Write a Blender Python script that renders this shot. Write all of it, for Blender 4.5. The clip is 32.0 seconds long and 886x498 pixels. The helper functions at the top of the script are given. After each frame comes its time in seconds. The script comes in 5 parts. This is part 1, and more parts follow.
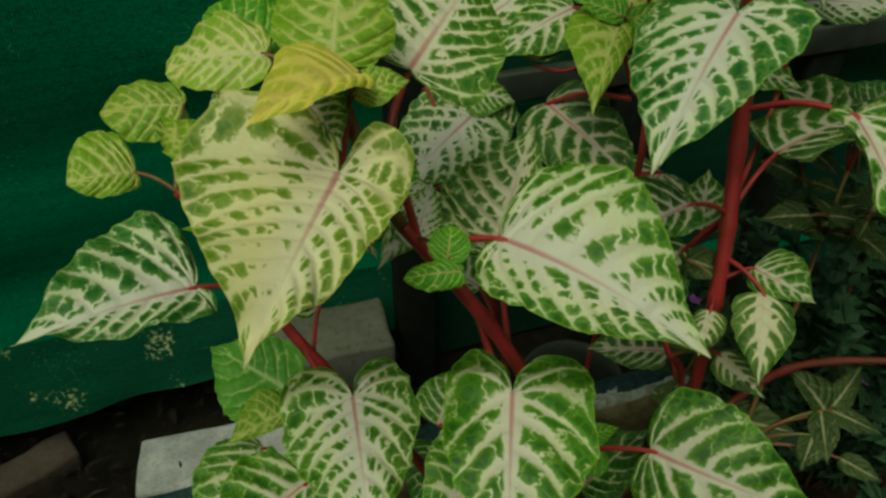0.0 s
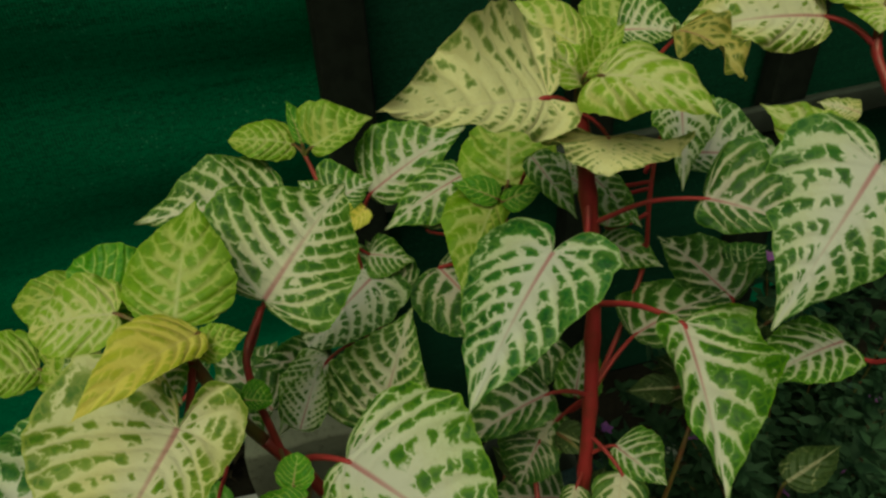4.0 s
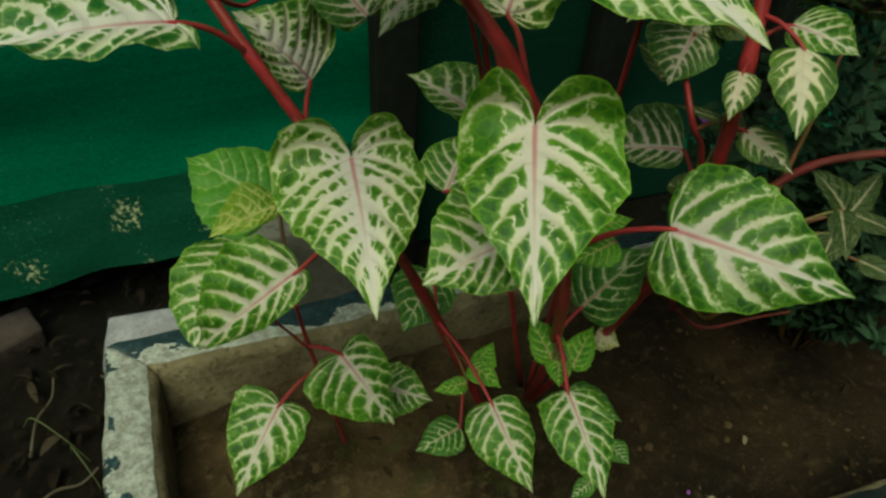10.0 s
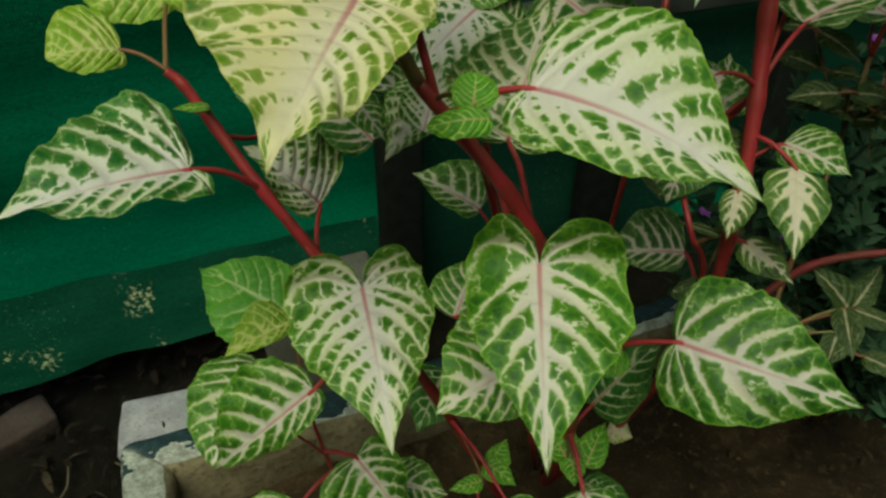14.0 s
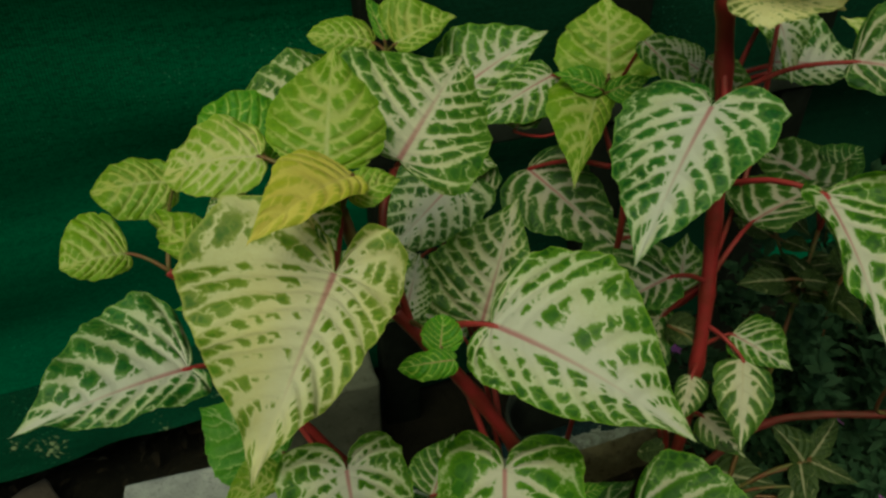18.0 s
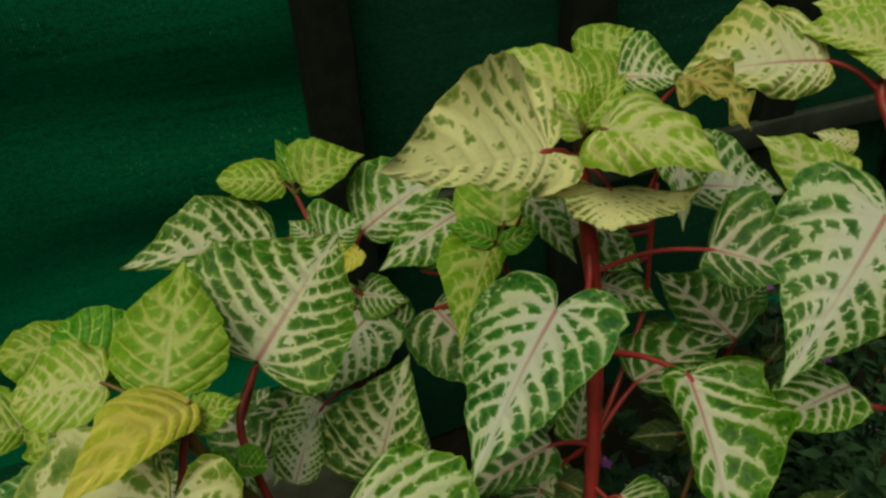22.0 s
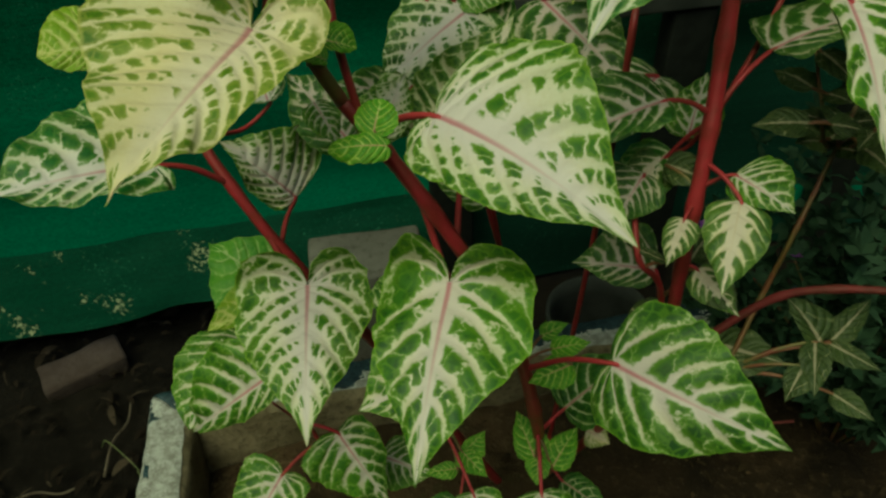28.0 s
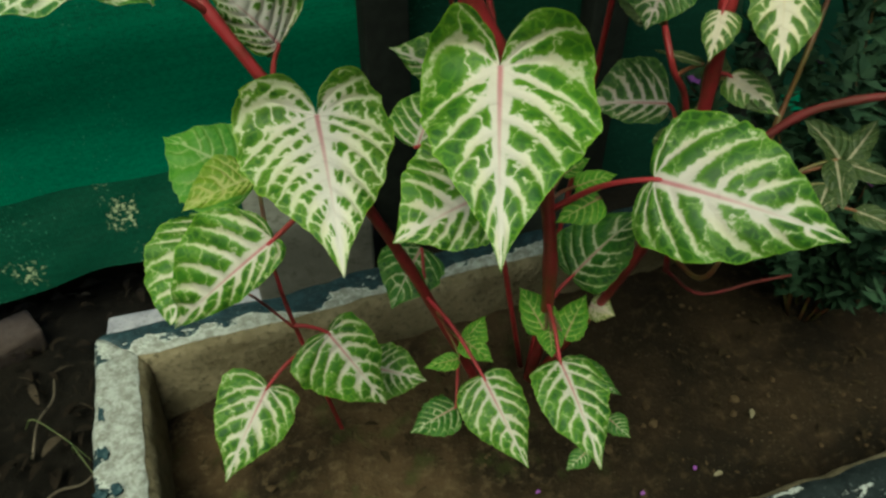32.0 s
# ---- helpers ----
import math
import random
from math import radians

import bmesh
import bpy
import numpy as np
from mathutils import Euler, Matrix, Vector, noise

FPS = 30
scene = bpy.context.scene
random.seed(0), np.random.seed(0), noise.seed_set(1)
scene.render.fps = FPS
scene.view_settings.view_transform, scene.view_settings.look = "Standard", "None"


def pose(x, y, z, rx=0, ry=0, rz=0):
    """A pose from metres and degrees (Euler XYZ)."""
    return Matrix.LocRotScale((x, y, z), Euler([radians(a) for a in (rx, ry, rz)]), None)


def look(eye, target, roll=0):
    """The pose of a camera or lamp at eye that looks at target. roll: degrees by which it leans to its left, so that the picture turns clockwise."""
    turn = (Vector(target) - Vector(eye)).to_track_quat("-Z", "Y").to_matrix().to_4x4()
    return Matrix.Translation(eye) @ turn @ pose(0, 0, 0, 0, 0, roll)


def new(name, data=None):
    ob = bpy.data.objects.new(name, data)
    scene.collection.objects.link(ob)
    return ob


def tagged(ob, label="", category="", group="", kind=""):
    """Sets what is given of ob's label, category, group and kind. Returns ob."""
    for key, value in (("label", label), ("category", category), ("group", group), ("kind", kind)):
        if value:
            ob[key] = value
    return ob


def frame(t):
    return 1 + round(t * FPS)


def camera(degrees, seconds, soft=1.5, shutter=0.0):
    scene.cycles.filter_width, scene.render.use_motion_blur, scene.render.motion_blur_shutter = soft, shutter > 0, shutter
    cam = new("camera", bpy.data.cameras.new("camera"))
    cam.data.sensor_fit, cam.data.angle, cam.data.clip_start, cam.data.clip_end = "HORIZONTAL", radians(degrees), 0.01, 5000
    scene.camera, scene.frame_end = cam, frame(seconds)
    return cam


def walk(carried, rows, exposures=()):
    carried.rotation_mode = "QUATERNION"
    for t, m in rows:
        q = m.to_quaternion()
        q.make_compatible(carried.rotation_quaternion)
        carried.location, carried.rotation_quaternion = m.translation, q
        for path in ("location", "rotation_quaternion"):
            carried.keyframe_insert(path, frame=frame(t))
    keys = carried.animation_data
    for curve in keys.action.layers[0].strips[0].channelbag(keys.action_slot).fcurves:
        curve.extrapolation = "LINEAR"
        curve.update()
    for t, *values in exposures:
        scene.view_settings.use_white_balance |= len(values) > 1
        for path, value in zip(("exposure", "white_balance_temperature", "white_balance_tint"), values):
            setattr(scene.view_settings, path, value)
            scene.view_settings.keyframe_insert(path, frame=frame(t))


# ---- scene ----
cam = camera(61.14, 32.0, soft=2.7)
PATH = [
    (0, 0.0024, 0.0012, 0.7703, 51.23, 0.12, 0.14),
    (0.5, 0.0007, 0.0035, 0.7710, 51.22, -0.00, 0.25),
    (1, 0.0003, 0.0078, 0.7854, 51.83, 0.43, 0.34),
    (1.5, 0.0113, 0.0083, 0.8000, 52.24, 0.94, -0.13),
    (2, 0.0205, 0.0095, 0.8038, 52.53, 0.69, -0.10),
    (2.5, 0.0299, 0.0104, 0.8244, 53.25, 1.99, 0.88),
    (3, 0.0441, 0.0182, 0.8302, 53.10, 2.13, 0.61),
    (3.5, 0.0607, 0.0285, 0.8374, 52.64, 2.07, 0.08),
    (5.5, 0.0749, 0.0322, 0.8537, 52.73, 3.25, 0.49),
    (6, 0.0727, 0.0293, 0.8504, 52.60, 3.06, 0.79),
    (6.5, 0.0649, 0.0207, 0.8380, 52.39, 2.30, 1.18),
    (7, 0.0536, 0.0082, 0.8146, 51.67, 1.09, 2.15),
    (7.5, 0.0350, -0.0008, 0.7792, 50.30, -0.73, 3.37),
    (8, 0.0332, -0.0026, 0.7706, 49.91, -0.06, 3.29),
    (8.5, 0.0175, -0.0119, 0.7451, 49.07, -1.16, 3.27),
    (9, 0.0087, -0.0196, 0.7235, 47.86, -1.55, 2.48),
    (9.5, 0.0006, -0.0227, 0.7038, 47.03, -2.05, -0.04),
    (10, -0.0135, -0.0257, 0.6927, 46.79, -2.32, -1.05),
    (10.5, -0.0205, -0.0258, 0.6880, 47.11, -2.17, -1.43),
    (11, -0.0269, -0.0194, 0.6844, 47.37, -1.66, -1.70),
    (11.5, -0.0247, -0.0146, 0.6801, 46.81, -0.84, -1.82),
    (12, -0.0233, -0.0134, 0.6833, 47.18, -0.61, -1.90),
    (12.5, -0.0245, -0.0171, 0.6893, 47.76, -0.64, -1.27),
    (13, -0.0208, -0.0147, 0.6936, 48.46, -0.98, -1.63),
    (13.5, -0.0159, -0.0114, 0.7104, 49.52, -0.59, -1.74),
    (14, -0.0144, -0.0101, 0.7228, 50.26, -0.39, -1.97),
    (14.5, -0.0159, -0.0075, 0.7305, 50.64, -0.52, -1.88),
    (16.5, -0.0218, -0.0005, 0.7651, 51.18, -1.94, -0.77),
    (17, -0.0072, 0.0054, 0.7864, 51.60, -0.60, -1.99),
    (17.5, -0.0036, 0.0106, 0.7921, 52.13, 0.06, -1.81),
    (18, -0.0024, 0.0109, 0.7962, 52.38, -0.02, -1.94),
    (18.5, -0.0012, 0.0154, 0.8023, 52.27, -0.10, -1.78),
    (19, 0.0034, 0.0192, 0.8164, 52.65, 0.64, -1.71),
    (19.5, 0.0147, 0.0261, 0.8174, 52.52, 0.85, -2.07),
    (20, 0.0232, 0.0344, 0.8200, 52.26, 0.63, -2.12),
    (20.5, 0.0320, 0.0400, 0.8288, 52.40, 0.07, -1.97),
    (21, 0.0403, 0.0454, 0.8342, 52.38, 0.26, -1.70),
    (21.5, 0.0539, 0.0479, 0.8433, 52.31, 1.43, -1.52),
    (22, 0.0647, 0.0499, 0.8554, 52.90, 2.30, -1.23),
    (22.5, 0.0769, 0.0513, 0.8677, 52.59, 3.06, 0.18),
    (23, 0.1015, 0.0536, 0.8764, 52.51, 4.52, 1.82),
    (23.5, 0.1300, 0.0688, 0.8737, 52.19, 5.85, 1.94),
    (24, 0.1354, 0.0705, 0.8630, 51.70, 6.08, 2.65),
    (24.5, 0.1227, 0.0555, 0.8450, 51.06, 4.82, 3.65),
    (25, 0.1143, 0.0545, 0.8232, 49.96, 5.45, 3.97),
    (25.5, 0.1016, 0.0451, 0.8122, 49.49, 5.35, 5.09),
    (27.5, 0.0602, 0.0085, 0.7596, 48.43, 2.21, 6.52),
    (28, 0.0548, -0.0031, 0.7441, 47.47, 1.67, 6.95),
    (28.5, 0.0510, -0.0103, 0.7371, 47.42, 1.49, 6.68),
    (29, 0.0457, -0.0187, 0.7278, 47.25, 1.28, 5.85),
    (29.5, 0.0425, -0.0282, 0.7211, 46.88, 0.96, 5.00),
    (30, 0.0341, -0.0376, 0.7030, 47.53, 1.22, 3.19),
    (30.5, 0.0184, -0.0386, 0.6780, 46.78, -1.01, 0.02),
    (31, 0.0103, -0.0339, 0.6740, 46.74, -0.49, -1.31),
    (31.5, 0.0057, -0.0303, 0.6651, 46.31, -0.53, -1.96),
    (32, 0.0022, -0.0296, 0.6721, 47.03, -0.16, -1.73),
]
walk(cam, [(t, pose(x, y, z, rx, ry, rz)) for t, x, y, z, rx, ry, rz in PATH], exposures=[
    (0.0, 0.14, 8400.0, -35.0), (1.0, -0.02, 9000.0, -38.0), (3.0, -0.04, 9500.0, -37.0), (6.0, -0.04, 9600.0, -37.0), (7.5, 0.08, 9100.0, -34.0), (9.0, 0.38, 7900.0, -27.0), (11.0, 0.63, 7700.0, -28.0),
    (13.0, 0.54, 7500.0, -24.0), (17.0, 0.2, 8200.0, -32.0), (18.0, -0.07, 9000.0, -38.0), (19.0, 0.02, 9500.0, -37.0), (25.0, 0.03, 9500.0, -32.0), (28.0, 0.28, 8300.0, -31.0), (30.0, 0.82, 7500.0, -24.0), (32.0, 0.98, 7100.0, -22.0)])

# ---- light: an open, overcast yard ----
world = bpy.data.worlds.new("sky")
scene.world = world
world.use_nodes = True
wn = world.node_tree.nodes
sky = wn.new("ShaderNodeTexSky")
sky.sky_type, sky.sun_disc = "NISHITA", False
sky.sun_elevation, sky.sun_rotation = radians(62), radians(200)
sky.dust_density, sky.air_density = 3.0, 1.0
world.node_tree.links.new(sky.outputs[0], wn["Background"].inputs[0])
wn["Background"].inputs[1].default_value = 0.10
sun_data = bpy.data.lights.new("sun", "SUN")
sun_data.energy, sun_data.angle, sun_data.color = 1.3, radians(40), (1.0, 0.96, 0.88)
sun = new("sun", sun_data)
sun.matrix_world = look((0, 0, 4), (0.35, 0.95, 4 - 1.9))


# ---- materials ----
def mat(name):
    m = bpy.data.materials.new(name)
    m.use_nodes = True
    return m, m.node_tree.nodes, m.node_tree.links, m.node_tree.nodes["Principled BSDF"]


class Net:
    """Small helper to chain maths nodes in one material."""

    def __init__(self, m):
        self.n, self.l = m.node_tree.nodes, m.node_tree.links

    def put(self, socket, value):
        if isinstance(value, bpy.types.NodeSocket):
            self.l.new(value, socket)
        else:
            socket.default_value = value

    def op(self, kind, a, b=0.0, c=0.0, clamp=False):
        x = self.n.new("ShaderNodeMath")
        x.operation, x.use_clamp = kind, clamp
        for s, v in zip(x.inputs, (a, b, c)):
            self.put(s, v)
        return x.outputs[0]

    def step(self, a, lo, hi):
        x = self.n.new("ShaderNodeMapRange")
        x.interpolation_type = "SMOOTHSTEP"
        self.put(x.inputs[0], a), self.put(x.inputs[1], lo), self.put(x.inputs[2], hi)
        return x.outputs[0]

    def mix(self, f, a, b):
        x = self.n.new("ShaderNodeMix")
        x.data_type = "RGBA"
        self.put(x.inputs[0], f)
        self.put(x.inputs[6], a if isinstance(a, bpy.types.NodeSocket) else (*a, 1))
        self.put(x.inputs[7], b if isinstance(b, bpy.types.NodeSocket) else (*b, 1))
        return x.outputs[2]

    def noise(self, vec, scale, detail=3.0, rough=0.55, w=None):
        x = self.n.new("ShaderNodeTexNoise")
        x.noise_dimensions = "4D" if w is not None else "3D"
        self.put(x.inputs["Vector"], vec)
        if w is not None:
            self.put(x.inputs["W"], w)
        self.put(x.inputs["Scale"], scale), self.put(x.inputs["Detail"], detail), self.put(x.inputs["Roughness"], rough)
        return x.outputs[0]

    def vec(self, x, y, z=0.0):
        v = self.n.new("ShaderNodeCombineXYZ")
        for s, q in zip(v.inputs, (x, y, z)):
            self.put(s, q)
        return v.outputs[0]

    def coords(self, which="Object"):
        return self.n.new("ShaderNodeTexCoord").outputs[which]

    def bump(self, height, strength=0.3, distance=0.001):
        b = self.n.new("ShaderNodeBump")
        self.put(b.inputs["Height"], height)
        b.inputs["Strength"].default_value, b.inputs["Distance"].default_value = strength, distance
        return b.outputs[0]


def leaf_material(name, dark, green, rim, pale, base, spread, ties, gate, blotch=0.24, cells=4.5, rib_zone=0.12, rib=(0.47, 0.12, 0.18), soft=0.065, tint=None, tip=0.12, rough=0.5, thread=0.8, blush=0.9, tip_from=0.78):
    """A variegated leaf: q runs from the base to the tip along the margin, k from the midrib out to the margin. base and spread: half the
    width of the pale bands along the veins at the margin, and what they gain towards the midrib; ties: width of the pale cross links that
    cut the green between two veins into cells; gate: how much single cells shrink or vanish; tip: how far the pale gains from tip_from on to the tip."""
    m, n, l, p = mat(name)
    g = Net(m)
    uvn = n.new("ShaderNodeUVMap")
    uvn.uv_map = "vein"
    s = n.new("ShaderNodeSeparateXYZ")
    l.new(uvn.outputs[0], s.inputs[0])
    q, side = s.outputs[0], s.outputs[1]
    uvr = n.new("ShaderNodeUVMap")
    uvr.uv_map = "net"
    lay = n.new("ShaderNodeSeparateXYZ")
    l.new(uvr.outputs[0], lay.inputs[0])
    k = g.op("ABSOLUTE", g.op("MULTIPLY_ADD", side, 2.0, -1.0))
    inner = g.op("SUBTRACT", 1.0, k)
    rnd = n.new("ShaderNodeObjectInfo").outputs["Random"]
    w = g.op("MULTIPLY", rnd, 40.0)
    half = g.op("GREATER_THAN", side, 0.5)
    off = g.op("ADD", g.op("MULTIPLY", half, 3.4), g.op("MULTIPLY", rnd, 9.0))
    co = g.coords()
    wob = g.noise(co, 50.0, 2.0, 0.5, w)
    fine = g.noise(co, 600.0, 3.0, 0.6, w)
    patch = g.noise(co, 270.0, 2.0, 0.5, g.op("ADD", w, 7.0))
    lean = g.op("SUBTRACT", g.noise(co, 28.0, 1.0, 0.5, g.op("ADD", g.op("MULTIPLY", half, 9.0), w)), 0.5)
    # the lateral veins lie where the blade's own relief has them
    run = g.op("ADD", lay.outputs[0], g.op("ADD", g.op("MULTIPLY", g.op("SUBTRACT", wob, 0.5), 0.75), g.op("MULTIPLY", g.op("SUBTRACT", patch, 0.5), 0.42)))
    band = g.op("FLOOR", run)
    # distance from the nearest lateral vein, 0 to 0.5
    near_vein = g.op("SUBTRACT", 0.5, g.op("ABSOLUTE", g.op("SUBTRACT", g.op("FRACT", run), 0.5)))
    chance = n.new("ShaderNodeTexWhiteNoise")
    l.new(g.vec(band, off, w), chance.inputs["Vector"])
    slant = g.op("MULTIPLY", g.op("FRACT", run), 0.9)
    along = g.op("ADD", g.op("MULTIPLY", g.op("POWER", k, 0.85), cells), g.op("ADD", slant, g.op("MULTIPLY", chance.outputs["Value"], 3.0)))
    along = g.op("ADD", along, g.op("MULTIPLY", g.op("SUBTRACT", patch, 0.5), 1.1))
    cell = n.new("ShaderNodeTexWhiteNoise")
    l.new(g.vec(band, g.op("FLOOR", along), w), cell.inputs["Vector"])
    joint = n.new("ShaderNodeTexWhiteNoise")
    l.new(g.vec(band, g.op("ROUND", along), g.op("ADD", w, 3.0)), joint.inputs["Vector"])
    to_tie = g.op("SUBTRACT", 0.5, g.op("ABSOLUTE", g.op("SUBTRACT", g.op("FRACT", along), 0.5)))
    tie_width = g.op("MULTIPLY", g.op("SUBTRACT", g.op("MULTIPLY", joint.outputs["Value"], 0.95), 0.12), g.op("MULTIPLY", g.op("ADD", g.op("MULTIPLY", inner, 0.9), 0.2), ties))
    d_tie = g.op("SUBTRACT", to_tie, tie_width)
    reach = g.op("ADD", g.op("MULTIPLY", g.op("MULTIPLY", g.op("POWER", inner, 0.8), spread), g.op("ADD", 1.0, g.op("MULTIPLY", lean, 1.6))), base)
    reach = g.op("ADD", reach, g.op("MULTIPLY", g.step(q, tip_from, 1.0), tip * 0.45))
    reach = g.op("SUBTRACT", reach, g.op("MULTIPLY", g.step(k, 0.72, 0.95), g.op("MULTIPLY", patch, 0.12)))
    d_vein = g.op("SUBTRACT", near_vein, reach)
    dist = g.n.new("ShaderNodeMath")
    dist.operation = "SMOOTH_MIN"
    g.put(dist.inputs[0], d_vein), g.put(dist.inputs[1], d_tie)
    dist.inputs[2].default_value = 0.26
    dist = g.op("SUBTRACT", dist.outputs[0], g.op("MULTIPLY", g.op("SUBTRACT", patch, 0.5), blotch))
    dist = g.op("SUBTRACT", dist, g.op("MULTIPLY", g.op("SUBTRACT", cell.outputs["Value"], 0.3), g.op("MULTIPLY", gate, g.op("ADD", g.op("MULTIPLY", inner, 1.1), g.op("MULTIPLY", lean, 0.8)))))
    dist = g.op("ADD", dist, g.op("MULTIPLY", g.op("SUBTRACT", fine, 0.5), 0.21))
    dist = g.op("MINIMUM", dist, g.op("MULTIPLY", g.op("SUBTRACT", k, g.op("MULTIPLY", g.op("ADD", patch, 0.4), rib_zone)), 2.2))
    dist = g.op("SUBTRACT", dist, g.op("MULTIPLY", g.step(q, tip_from + 0.02, 0.98), g.op("MULTIPLY", g.op("SUBTRACT", 1.0, g.step(k, 0.45, 0.90)), tip * 0.9)))
    is_pale = g.op("SUBTRACT", 1.0, g.step(dist, -soft, soft))
    thin = g.op("MULTIPLY", g.op("SUBTRACT", 1.0, g.step(near_vein, 0.01, 0.055)), g.op("MULTIPLY", g.op("SUBTRACT", 1.0, g.step(q, 0.72, 0.86)), thread))
    is_rim = g.op("MAXIMUM", g.op("SUBTRACT", 1.0, g.step(dist, -soft, soft + 0.22)), thin)
    edge = g.step(k, 0.965, 0.995)
    # small cells of the finest veins, clearest towards the margin
    vor = n.new("ShaderNodeTexVoronoi")
    vor.feature = "DISTANCE_TO_EDGE"
    g.put(vor.inputs["Vector"], co), g.put(vor.inputs["Scale"], 175.0)
    net = g.op("MULTIPLY", g.op("SUBTRACT", 1.0, g.step(vor.outputs["Distance"], 0.02, 0.13)), g.op("MULTIPLY_ADD", g.step(k, 0.35, 0.85), 0.42, 0.10))
    is_rim = g.op("MAXIMUM", is_rim, g.op("MAXIMUM", net, g.op("MULTIPLY", g.op("SUBTRACT", 1.0, g.step(to_tie, 0.03, 0.16)), 0.55)))
    deep = g.mix(g.step(g.op("ADD", g.op("MULTIPLY", fine, 0.45), g.op("MULTIPLY", wob, 0.55)), 0.38, 0.60), dark, green)
    col = g.mix(g.op("MULTIPLY", is_rim, 0.62), deep, rim)
    palevar = g.mix(g.step(fine, 0.35, 0.7), pale, [c * d for c, d in zip(pale, (0.95, 0.93, 0.86))])
    palevar = g.mix(g.op("MULTIPLY", g.op("SUBTRACT", 1.0, g.step(k, 0.10, 0.65)), blush), palevar, [min(c * d, 0.78) for c, d in zip(pale, (0.99, 0.95, 1.14))])
    palevar = g.mix(g.op("MULTIPLY", g.step(k, 0.35, 1.0), 0.50), palevar, [a * 0.45 + b * 0.55 for a, b in zip(pale, rim)])
    col = g.mix(is_pale, col, palevar)
    if tint:
        spot = g.step(g.noise(g.vec(g.op("MULTIPLY", q, 1.6), g.op("MULTIPLY", side, 1.3)), 1.0, 2.0, 0.5, g.op("ADD", w, 3.0)), 0.42, 0.70)
        col = g.mix(g.op("MULTIPLY", spot, 0.65), col, g.mix(is_pale, [c * d for c, d in zip(tint, (0.42, 0.62, 0.35))], tint))
    col = g.mix(g.op("MULTIPLY", edge, 0.6), col, rim)
    mid = g.op("MULTIPLY", g.op("SUBTRACT", 1.0, g.step(k, 0.010, 0.050)), g.op("SUBTRACT", 1.0, g.step(q, 0.40, 0.85)))
    col = g.mix(g.op("MULTIPLY", mid, 0.82), col, rib)
    l.new(col, p.inputs["Base Color"])
    p.inputs["Roughness"].default_value = rough
    p.inputs["Specular IOR Level"].default_value = 0.3
    calm = g.op("SUBTRACT", 1.0, g.step(q, 0.70, 0.88))
    relief = g.op("ADD", g.op("MULTIPLY", g.step(near_vein, 0.0, 0.3), g.op("MULTIPLY", calm, 0.8)), g.op("ADD", g.op("MULTIPLY", patch, 0.5), g.op("MULTIPLY", fine, 0.12)))
    l.new(g.bump(relief, 0.40, 0.0014), p.inputs["Normal"])
    tr = n.new("ShaderNodeBsdfTranslucent")
    l.new(col, tr.inputs[0])
    mx = n.new("ShaderNodeMixShader")
    mx.inputs[0].default_value = 0.22
    l.new(p.outputs[0], mx.inputs[1]), l.new(tr.outputs[0], mx.inputs[2]), l.new(mx.outputs[0], n["Material Output"].inputs[0])
    return m


